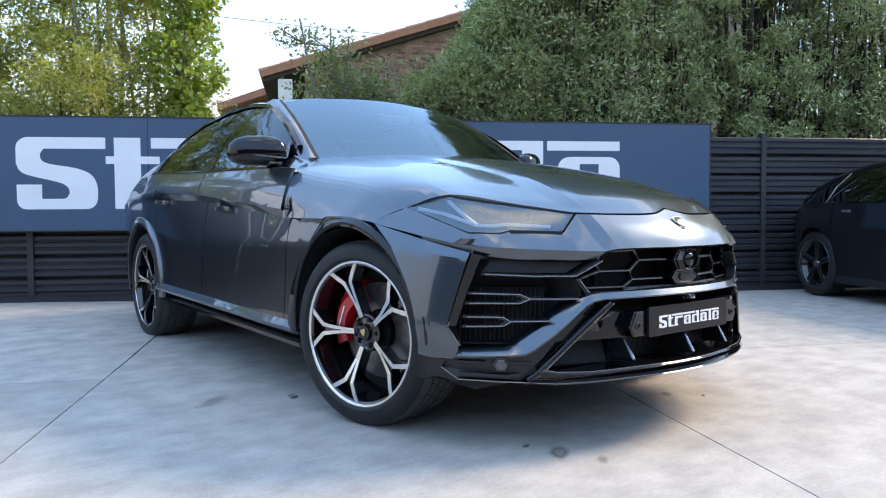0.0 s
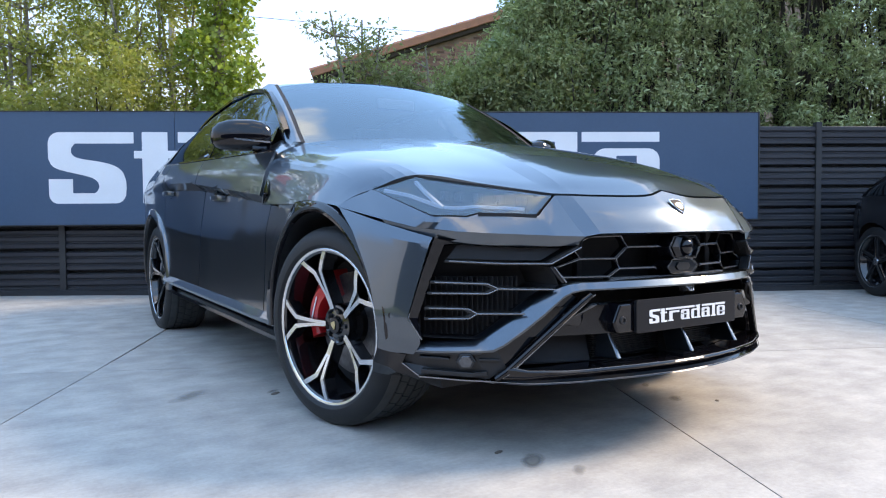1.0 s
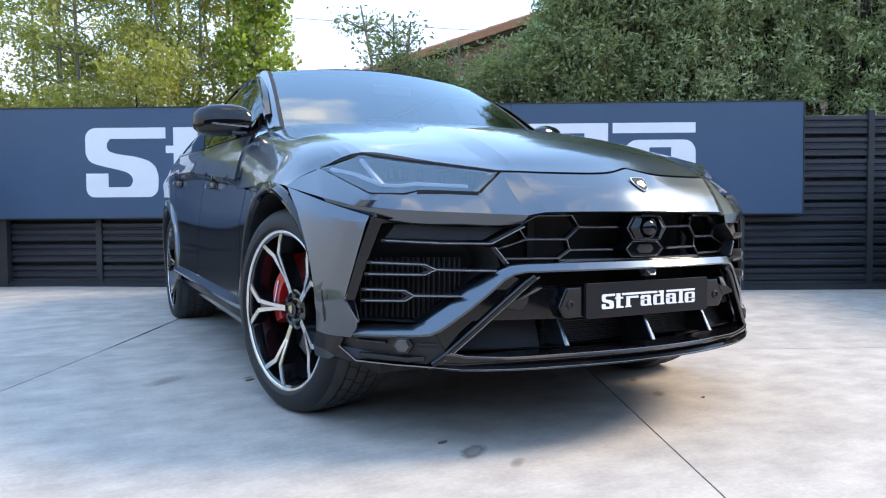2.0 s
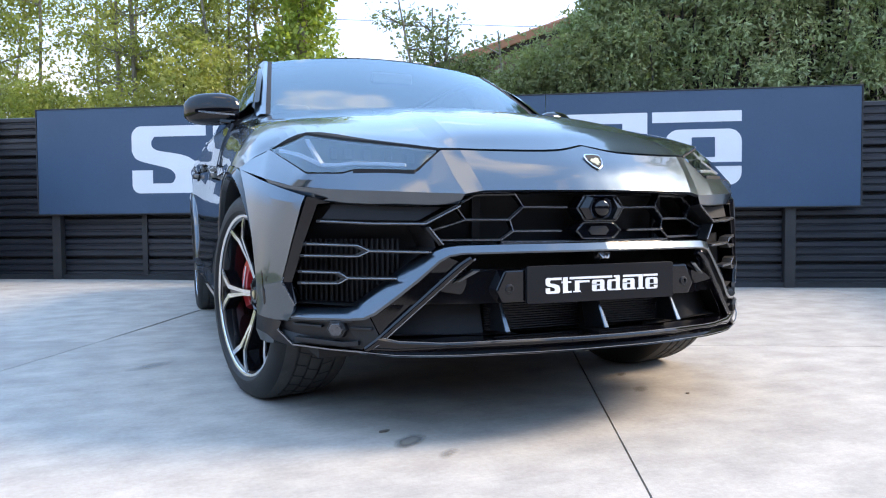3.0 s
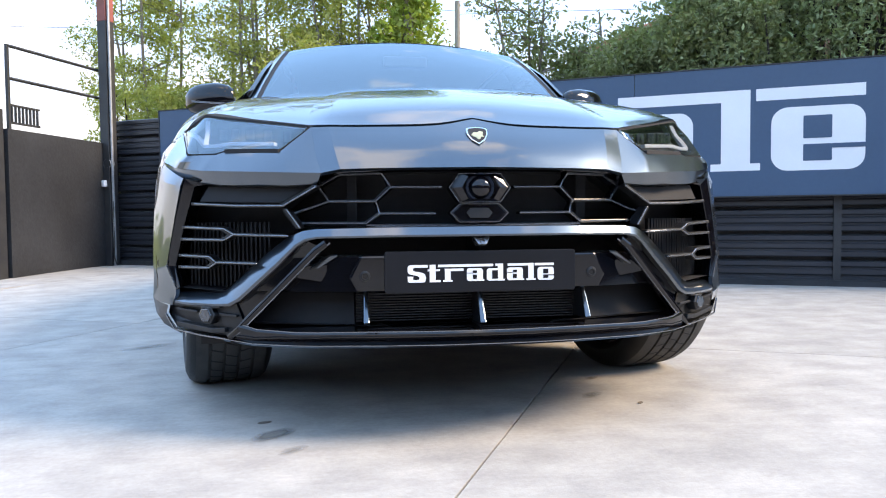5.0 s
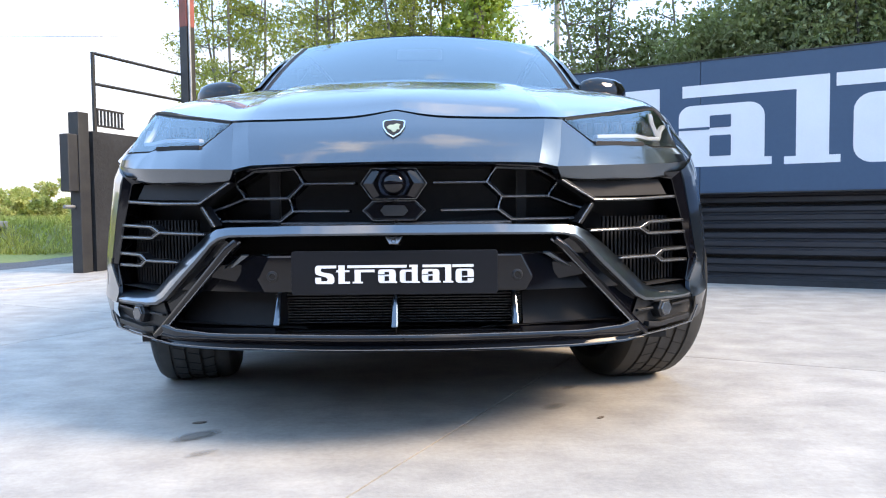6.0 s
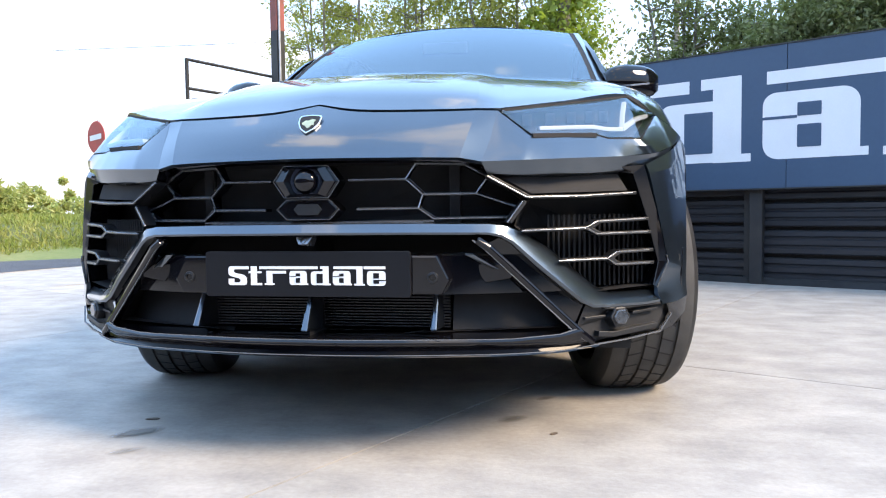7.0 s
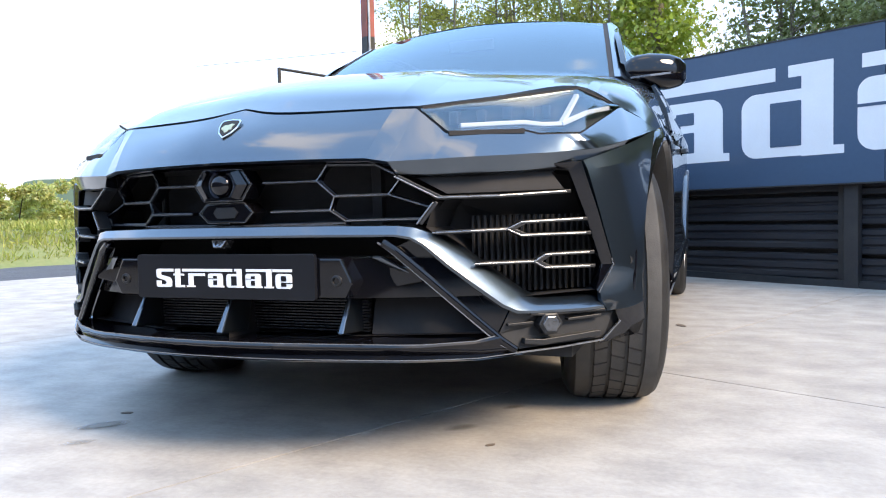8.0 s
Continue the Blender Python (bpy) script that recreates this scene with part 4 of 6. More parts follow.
g = Geo().grid(loft(FLANK[:2], 4, 2))
g.grid(loft(FLANK[1:5], 4, 4)).grid(loft(FLANK[4:], 4, 3))
half(g, "bumper_corner", M_PAINT, "", 14, thick=0.012)
half(Geo().lathe([(0.0, 0.0), (0.002, 0.008), (0.002, 0.011), (-0.004, 0.0125)], 14), "parking_sensor", M_SATIN, "", 40)
for ob, s in zip([o for o in car.children if o.name.startswith("parking_sensor")][-2:], (1, -1)):
    ob.matrix_local = pose(s * 0.936, -0.510, 0.480, 0, 0, -s * 48)
# black blade beside the intake
BLADE = [
    [(0.765, -0.668, 0.730), (0.833, -0.620, 0.736), (0.868, -0.594, 0.615), (0.902, -0.564, 0.474), (0.869, -0.592, 0.405)],
    [(0.765, -0.650, 0.716), (0.803, -0.632, 0.713), (0.840, -0.606, 0.600), (0.874, -0.580, 0.474), (0.860, -0.590, 0.410)],
    [(0.765, -0.590, 0.708), (0.790, -0.570, 0.705), (0.822, -0.545, 0.600), (0.852, -0.525, 0.474), (0.838, -0.530, 0.412)],
]
half(Geo().grid(BLADE), "intake_blade", M_GLOSS, "gloss black intake blade", 0, bevel=0.003)
half(Geo().sweep([(0.899, -0.570, 0.490), (0.903, -0.566, 0.474), (0.869, -0.595, 0.403)], [(-0.0018, -0.0018), (0.0018, -0.0018), (0.0018, 0.0018), (-0.0018, 0.0018)]), "blade_edge", M_EDGE, "", 0)

# -- dark hollows behind the openings --
def hollow(outline, back, depth):
    """A dark pocket: walls that run inwards from an outline of the front, and a rear wall."""
    a, b = front(outline, back), [p + Vector((0, depth, 0)) for p in front(outline, back)]
    n = len(a)
    gg = Geo().add(a + b, [(i, (i + 1) % n, n + (i + 1) % n, n + i) for i in range(n)])
    return gg.add(b, [tuple(range(n))])


half(hollow([(0.437, 0.708), (0.61, 0.706), (0.77, 0.718), (0.85, 0.72), (0.878, 0.50), (0.87, 0.41), (0.70, 0.405), (0.50, 0.58), (0.52, 0.64)], 0.012, 0.17), "intake_pocket", M_DARK, "", 0)
up = [(0.0, 0.742), (0.37, 0.74), (0.43, 0.705), (0.53, 0.645), (0.49, 0.588), (0.0, 0.586)]
whole(hollow(up, 0.05, 0.14), "grille_pocket", M_DARK, "", 0)
lo = [(0.0, 0.562), (0.44, 0.560), (0.60, 0.42), (0.66, 0.315), (0.0, 0.31)]
whole(hollow(lo, 0.03, 0.20), "lower_pocket", M_DARK, "", 0)


# -- slats of the side intakes --
def bar(pts, w, d, name, material=M_EDGE, back=0.0, sides="both", bevel=0.0015):
    """A flat bar of height w and depth d that follows a broken line of the front view."""
    path = fine(front(pts, back), 0.05)
    g = Geo().sweep(path, [(-d * 0.5, -w * 0.5), (d * 0.5, -w * 0.5), (d * 0.5, w * 0.5), (-d * 0.5, w * 0.5)])
    return half(g, name, material, "", 0, bevel) if sides == "both" else part(name, g, material, car, "", 0, bevel)


SLATS = [[(0.437, 0.702), (0.530, 0.650), (0.66, 0.652), (0.80, 0.661)], [(0.521, 0.640), (0.484, 0.588)],
         [(0.517, 0.567), (0.60, 0.569), (0.675, 0.571)], [(0.675, 0.571), (0.704, 0.587), (0.835, 0.592)], [(0.675, 0.571), (0.704, 0.555), (0.842, 0.556)],
         [(0.607, 0.490), (0.66, 0.490), (0.731, 0.490)], [(0.731, 0.490), (0.754, 0.506), (0.848, 0.507)], [(0.731, 0.490), (0.754, 0.474), (0.85, 0.472)]]
for sl in SLATS:
    bar(sl, 0.0042, 0.006, "slat_edge", M_EDGE, -0.002)
    bar(sl, 0.009, 0.036, "intake_slat", M_SATIN, 0.020)
# panel between brow and first slat
half(Geo().grid([front(fine([(0.47, 0.700), (0.61, 0.702), (0.76, 0.712)]), 0.045), front(fine([(0.54, 0.660), (0.66, 0.663), (0.79, 0.668)]), 0.035)]), "intake_panel", M_DARK, "", 30)
fin = Geo().box(-0.0025, -0.012, 0.0, 0.0025, 0.012, 1.0)
FIN = fin.mesh("radiator_fin", M_DARK)
for s in (1, -1):
    for k in range(20):
        x = 0.580 + 0.0135 * k
        z0 = max(0.412, 0.405 + (0.70 - x) * 0.9)
        ob = new("radiator_fin", FIN)
        ob.parent = car
        ob.matrix_local = pose(s * x, plan(x, 0.10), z0) @ Matrix.Diagonal((1, 1, 0.605 - z0, 1))

# -- body-coloured beam that frames the lower opening --
BEAM = [(0.0, 0.576), (0.25, 0.575), (0.44, 0.572), (0.475, 0.566), (0.505, 0.550), (0.675, 0.398), (0.700, 0.384), (0.735, 0.379), (0.84, 0.376), (0.905, 0.378)]


def beam_geo():
    rows = []
    pts = fine(BEAM, 0.06)
    for i, (x, z) in enumerate(pts):
        a, b = pts[max(0, i - 1)], pts[min(len(pts) - 1, i + 1)]
        t = Vector((b[0] - a[0], b[1] - a[1])).normalized()
        nrm = Vector((-t.y, t.x)) if t.x > 0 else Vector((t.y, -t.x))
        w = 0.0140 + 0.010 * smooth01(0.44, 0.58, x) - 0.006 * smooth01(0.68, 0.74, x)
        y = plan(x)
        lean = 0.022 * smooth01(0.46, 0.54, x)
        ring = [(-w, 0.0), (-w * 0.85, -0.012), (-w * 0.48, -0.014), (w * 0.95, -0.001 + lean), (w * 1.25, 0.050 + lean * 0.5), (w * 1.1, 0.080), (-w, 0.06)]
        rows.append([(x + nrm.x * o, y + d, z + nrm.y * o) for o, d in ring])
    g = Geo().grid(rows, closed=True)
    return g.add(rows[-1], [tuple(range(7))])


whole(beam_geo(), "bumper_beam", M_PAINT, "grey metallic beam framing the lower grille", 40)

# -- black corner panel with the fog lamp, and the diagonal strut --
FOGP = [(0.675, 0.372), (0.74, 0.362), (0.90, 0.362), (0.912, 0.325), (0.876, 0.285), (0.695, 0.276), (0.650, 0.315)]
half(Geo().add(front(FOGP, 0.012), [tuple(range(7))]), "fog_panel", M_SATIN, "", 0)
half(Geo().add(front([(0.475, 0.556), (0.500, 0.540), (0.675, 0.378), (0.652, 0.313), (0.43, 0.535)], 0.02), [(0, 1, 2, 3, 4)]), "strut_panel", M_GLOSS, "", 0)
STRUT = [(0.412, 0.548), (0.44, 0.528), (0.66, 0.305), (0.690, 0.278)]
half(Geo().sweep(fine(front(STRUT, -0.012), 0.05), [(-0.016, -0.009), (0.010, -0.010), (0.014, 0.0), (0.010, 0.010), (-0.016, 0.009)]), "bumper_strut", M_GLOSS, "gloss black diagonal strut", 0, 0.003)
half(Geo().sweep(fine(front([(0.404, 0.548), (0.434, 0.524), (0.655, 0.300), (0.692, 0.272), (0.78, 0.276), (0.878, 0.283), (0.915, 0.325)], -0.02), 0.05), [(-0.0022, -0.002), (0.0022, -0.002), (0.0022, 0.002), (-0.0022, 0.002)]), "strut_edge", M_EDGE, "", 0)
for a, b in (((0.668, 0.338), (0.722, 0.340)), ((0.795, 0.341), (0.868, 0.345))):
    bar([a, b], 0.007, 0.018, "fog_ridge", M_SATIN, 0.010)
bar([(0.700, 0.296), (0.74, 0.291), (0.862, 0.300)], 0.014, 0.03, "fog_ridge", M_SATIN, 0.012)
bar([(0.715, 0.362), (0.74, 0.359), (0.890, 0.358)], 0.006, 0.03, "fog_ridge", M_SATIN, 0.010)
hexa = [(0.034 * math.cos(a), 0.030 * math.sin(a)) for a in np.linspace(0, 2 * math.pi, 7)[:-1]]
hexb = [(0.025 * math.cos(a), 0.022 * math.sin(a)) for a in np.linspace(0, 2 * math.pi, 7)[:-1]]
for s in (1, -1):
    m = pose(s * 0.760, plan(0.760, 0.0), 0.336, 0, 0, s * 38)
    fog = part("fog_lamp", Geo().prism(hexa, -0.012, 0.03), M_SATIN, car, "hexagonal fog lamp", 0, 0.004)
    fog.matrix_local = m
    part("lens", Geo().prism(hexb, -0.017, -0.010), M_FOG, fog, "clear grey lens", 0, 0.003)
    part("bezel", Geo().prism([(1.12 * x, 1.12 * z) for x, z in hexb], -0.0135, -0.010), M_SATIN, fog)

# -- upper grille --
HEXES = [[(0.263, 0.736), (0.375, 0.734), (0.434, 0.702), (0.405, 0.661), (0.279, 0.660), (0.238, 0.698), (0.263, 0.736)],
         [(0.405, 0.661), (0.502, 0.627), (0.482, 0.601), (0.304, 0.600), (0.268, 0.626), (0.279, 0.660)],
         [(0.238, 0.698), (0.100, 0.697)], [(0.268, 0.626), (0.118, 0.625)], [(0.0, 0.592), (0.304, 0.594)]]
for hx in HEXES:
    bar(hx, 0.008, 0.03, "grille_mesh", M_GLOSS, 0.064)
    # pale edge line, widened to stand in for light on the bar's bevel
    bar(hx, 0.0034, 0.005, "mesh_edge", M_EDGE, 0.047, bevel=0)
half(Geo().sweep([(0.332, -0.77, 0.59), (0.332, -0.775, 0.735)], [(-0.004, -0.004), (0.004, -0.004), (0.004, 0.004), (-0.004, 0.004)], up=(0, 1, 0)), "grille_stay", M_SATIN, "", 0)
half(Geo().sweep([(0.343, -0.765, 0.59), (0.343, -0.77, 0.735)], [(-0.012, -0.012), (0.012, -0.012), (0.012, 0.012), (-0.012, 0.012)], up=(0, 1, 0)), "grille_stay", M_DARK, "", 0)
# camera pod in the middle
HX = [(0.084, 0.694), (0.057, 0.732), (-0.057, 0.732), (-0.084, 0.694), (-0.057, 0.655), (0.057, 0.655)]
pod = part("camera_pod", Geo().prism(HX, -0.945, -0.88), M_GLOSS, car, "gloss black hexagonal camera pod", 0, 0.006)
ring = [(x * 0.62, 0.694 + (z - 0.694) * 0.78) for x, z in HX]
g = Geo()
outer, inner = [(x, -0.952, z) for x, z in [(x * 0.9, 0.694 + (z - 0.694) * 0.94) for x, z in HX]], [(x, -0.962, z) for x, z in ring]
g.add(outer + inner, [(i, (i + 1) % 6, 6 + (i + 1) % 6, 6 + i) for i in range(6)])
g.add(inner + [(x, -0.945, z) for x, _, z in inner], [(i, (i + 1) % 6, 6 + (i + 1) % 6, 6 + i) for i in range(6)])
part("bezel", g, M_GLOSS, pod, "", 0)
dome = Geo().lathe([(0.0, 0.030), (0.012, 0.029), (0.020, 0.022), (0.024, 0.012), (0.025, 0.0)], 24, "z")
lens = part("lens", dome, M_GLOSS, pod, "dark glass lens", 60)
lens.matrix_local = pose(0, -0.944, 0.694, 90, 0, 0)
HL = [(0.080, 0.626), (0.055, 0.650), (-0.055, 0.650), (-0.080, 0.626), (-0.055, 0.601), (0.055, 0.601)]
pod2 = part("sensor_pod", Geo().prism(HL, -0.935, -0.87), M_GLOSS, car, "gloss black radar pod", 0, 0.005)
part("window", Geo().prism([(x * 0.45, 0.626 + (z - 0.626) * 0.55) for x, z in HL], -0.940, -0.934), M_SATIN, pod2)
# thin grey outlines that draw the highlights on the pods' hexagon edges
for hx, y in ((HX, -0.946), (HL, -0.936)):
    cz = 0.5 * (hx[1][1] + hx[4][1])
    part("pod_edge", Geo().sweep([Vector((x * 1.0, y, cz + (z - cz) * 1.0)) for x, z in hx], [(-0.0009, -0.0009), (0.0009, -0.0009), (0.0009, 0.0009), (-0.0009, 0.0009)], up=(0, 1, 0), closed=True), M_EDGE, car)
ring_l = part("lens_ring", Geo().lathe([(-0.004, 0.041), (0.006, 0.040), (0.009, 0.036), (0.004, 0.031)], 28, "z"), M_LAMPDARK, pod, "dark grey lens ring", 50)
ring_l.matrix_local = pose(0, -0.944, 0.694, 90, 0, 0)

# -- plate carrier, plate and lower grille --
whole(Geo().grid([front(fine([(0.0, 0.510), (0.33, 0.508), (0.575, 0.505)], 0.06), 0.022), front(fine([(0.0, 0.415), (0.33, 0.414), (0.625, 0.412)], 0.06), 0.018), front(fine([(0.0, 0.408), (0.33, 0.407), (0.63, 0.405)], 0.06), 0.06)]), "bumper_panel", M_GLOSS, "gloss black panel", 30)
whole(Geo().grid([front(fine([(0.0, 0.516), (0.33, 0.514), (0.57, 0.511)], 0.06), 0.07), front(fine([(0.0, 0.512), (0.33, 0.510), (0.575, 0.507)], 0.06), 0.020)]), "panel_ledge", M_EDGE, "", 30)
carrier = part("plate_carrier", Geo().prism([(-0.325, 0.514), (0.325, 0.514), (0.355, 0.455), (0.335, 0.418), (-0.335, 0.418), (-0.355, 0.455)], -0.949, -0.89), M_GLOSS, car, "", 0, 0.006)
half(Geo().lathe([(-0.004, 0.015), (0.002, 0.013), (0.003, 0.009), (-0.003, 0.007), (-0.003, 0.0)], 16, "z"), "parking_sensor", M_SATIN, "", 40)
for ob, s in zip([o for o in car.children if o.name.startswith("parking_sensor")][-2:], (1, -1)):
    ob.matrix_local = pose(s * 0.313, -0.951, 0.460, 90, 0, 0)
half(Geo().add([Vector((0.385, plan(0.385) - 0.004, 0.512)), Vector((0.405, plan(0.405) - 0.006, 0.512)), Vector((0.470, plan(0.47) + 0.004, 0.470)), Vector((0.462, plan(0.462) + 0.020, 0.462))], [(0, 1, 2, 3)]), "strut_fin", M_PAINT, "", 0, thick=0.006)
half(Geo().prism([(0.395, 0.490), (0.50, 0.488), (0.495, 0.452), (0.43, 0.440)], plan(0.45) + 0.010, plan(0.45) + 0.024), "tow_cover", M_GLOSS, "", 0, 0.004)
plate = part("plate", Geo().prism(rounded(-0.262, 0.413, 0.262, 0.524, 0.008), -0.962, -0.950), M_PLATE, car, "black show plate with white block shapes", 0, 0.001)
PK = 0.402 / 6.172
for outlines, nm, mt, y0, y1 in ((WHITE_SLABS, "white_shape", M_WHITE, -0.9633, -0.9615), ([rounded(*q, 0.008) for q in GAPS], "black_gap", M_PLATE, -0.9642, -0.9630)):
    for q in outlines:
        part(nm, Geo().prism([((x + 0.869) * PK, 0.441 + (z - 0.985) * PK * 1.02) for x, z in q], y0, y1), mt, plate)
for z in np.arange(0.322, 0.412, 0.0075):
    part("lower_slat", Geo().box(-0.335, -0.83, z, 0.335, -0.81, z + 0.0035), M_SATIN, car)
half(Geo().grid([front(fine([(0.34, 0.41), (0.60, 0.408)], 0.05), 0.12), front(fine([(0.34, 0.315), (0.64, 0.315)], 0.05), 0.09)]), "duct_panel", M_DARK, "", 30)
for x in (-0.31, 0.0, 0.31):
    y = plan(x, 0.0)
    part("air_fin", Geo().add([(x - 0.006, y + 0.04, 0.415), (x + 0.006, y + 0.04, 0.415), (x + 0.009, y - 0.012, 0.330), (x - 0.009, y - 0.012, 0.330),
                               (x - 0.006, y + 0.13, 0.415), (x + 0.006, y + 0.13, 0.415), (x + 0.009, y + 0.10, 0.322), (x - 0.009, y + 0.10, 0.322)],
                              [(0, 1, 2, 3), (4, 7, 6, 5), (0, 4, 5, 1), (3, 2, 6, 7), (0, 3, 7, 4), (1, 5, 6, 2)]), M_PAINT, car, "grey upright air fin", 0, 0.004)
nose_cam = part("front_camera", Geo().add([(-0.022, -0.968, 0.560), (0.022, -0.968, 0.560), (0.011, -0.978, 0.541), (-0.011, -0.978, 0.541),
                                          (-0.022, -0.930, 0.560), (0.022, -0.930, 0.560), (0.013, -0.935, 0.535), (-0.013, -0.935, 0.535)],
                                         [(0, 3, 2, 1), (0, 4, 7, 3), (1, 2, 6, 5), (3, 7, 6, 2), (4, 5, 6, 7), (0, 1, 5, 4)]), M_EDGE, car, "small grey camera wedge", 0, 0.002)
part("lens", Geo().lathe([(-0.002, 0.0), (-0.001, 0.004), (0.003, 0.006)], 14, "z"), M_GLOSS, nose_cam).matrix_local = pose(0, -0.974, 0.550, 90, 0, 0)

# -- splitter --
LIP = [
    [(0.0, 0.313), (0.26, 0.311), (0.50, 0.304), (0.61, 0.308), (0.655, 0.318)],
    [(0.0, 0.308), (0.26, 0.306), (0.50, 0.299), (0.61, 0.303), (0.665, 0.312)],
    [(0.0, 0.284), (0.26, 0.282), (0.50, 0.276), (0.62, 0.274), (0.695, 0.274)],
    [(0.0, 0.272), (0.26, 0.269), (0.50, 0.263), (0.62, 0.262), (0.71, 0.268)],
]
OFF = (-0.024, -0.030, -0.012, -0.026)
rows = [front(fine(l, 0.06), o) for l, o in zip(LIP, OFF)]
n = min(len(r) for r in rows)
rows = [[r[int(round(k * (len(r) - 1) / (n - 1)))] for k in range(n)] for r in rows]
under = [Vector((p.x, p.y + 0.22, 0.258)) for p in rows[-1]]
inside = [Vector((p.x, p.y + 0.16, 0.312)) for p in rows[0]]
whole(Geo().grid([inside] + rows + [under]), "splitter", M_GLOSS, "gloss black front splitter", 30)
half(Geo().sweep(front(fine(LIP[0], 0.06), -0.023), [(-0.0016, -0.0016), (0.0016, -0.0016), (0.0016, 0.0016), (-0.0016, 0.0016)]), "splitter_edge", M_EDGE, "", 0)
half(Geo().sweep(front(fine([(x, z + 0.006) for x, z in LIP[3]], 0.06), -0.0295), [(-0.0011, -0.0011), (0.0011, -0.0011), (0.0011, 0.0011), (-0.0011, 0.0011)]), "splitter_edge", M_EDGE, "", 0)
CORNER = [
    [(0.876, -0.578, 0.285), (0.912, -0.54, 0.325), (0.905, -0.552, 0.352), (0.940, -0.508, 0.358), (0.968, -0.47, 0.37)],
    [(0.865, -0.575, 0.268), (0.925, -0.52, 0.290), (0.940, -0.50, 0.305), (0.955, -0.47, 0.312), (0.968, -0.435, 0.318)],
    [(0.850, -0.50, 0.262), (0.915, -0.45, 0.268), (0.930, -0.44, 0.270), (0.940, -0.42, 0.272), (0.95, -0.40, 0.275)],
]
half(Geo().grid(CORNER), "splitter_corner", M_GLOSS, "", 20)
half(Geo().add(front([(0.695, 0.268), (0.876, 0.280)], 0.0) + [Vector((0.90, -0.40, 0.262)), Vector((0.62, -0.45, 0.258))], [(0, 1, 2, 3)]), "under_corner", M_SATIN, "", 0)
part("undertray", Geo().box(-0.80, -0.60, 0.235, 0.80, 3.9, 0.27), M_DARK, car)

# -- head lamps --
LT = [(0.464, -0.767, 0.873), (0.535, -0.700, 0.888), (0.61, -0.629, 0.903), (0.68, -0.563, 0.918), (0.745, -0.502, 0.932), (0.799, -0.449, 0.944), (0.891, -0.314, 0.908)]
LB = [(0.466, -0.770, 0.869), (0.540, -0.783, 0.811), (0.62, -0.728, 0.815), (0.701, -0.677, 0.818), (0.736, -0.662, 0.808), (0.827, -0.592, 0.812), (0.892, -0.317, 0.904)]
lt, lb = fine_row(LT, 4), fine_row(LB, 4)
mid = [(Vector(a) + Vector(b)) / 2 + Vector((0.002, -0.005, 0.003)) for a, b in zip(lt, lb)]
backs = Vector((-0.02, 0.075, 0.0))
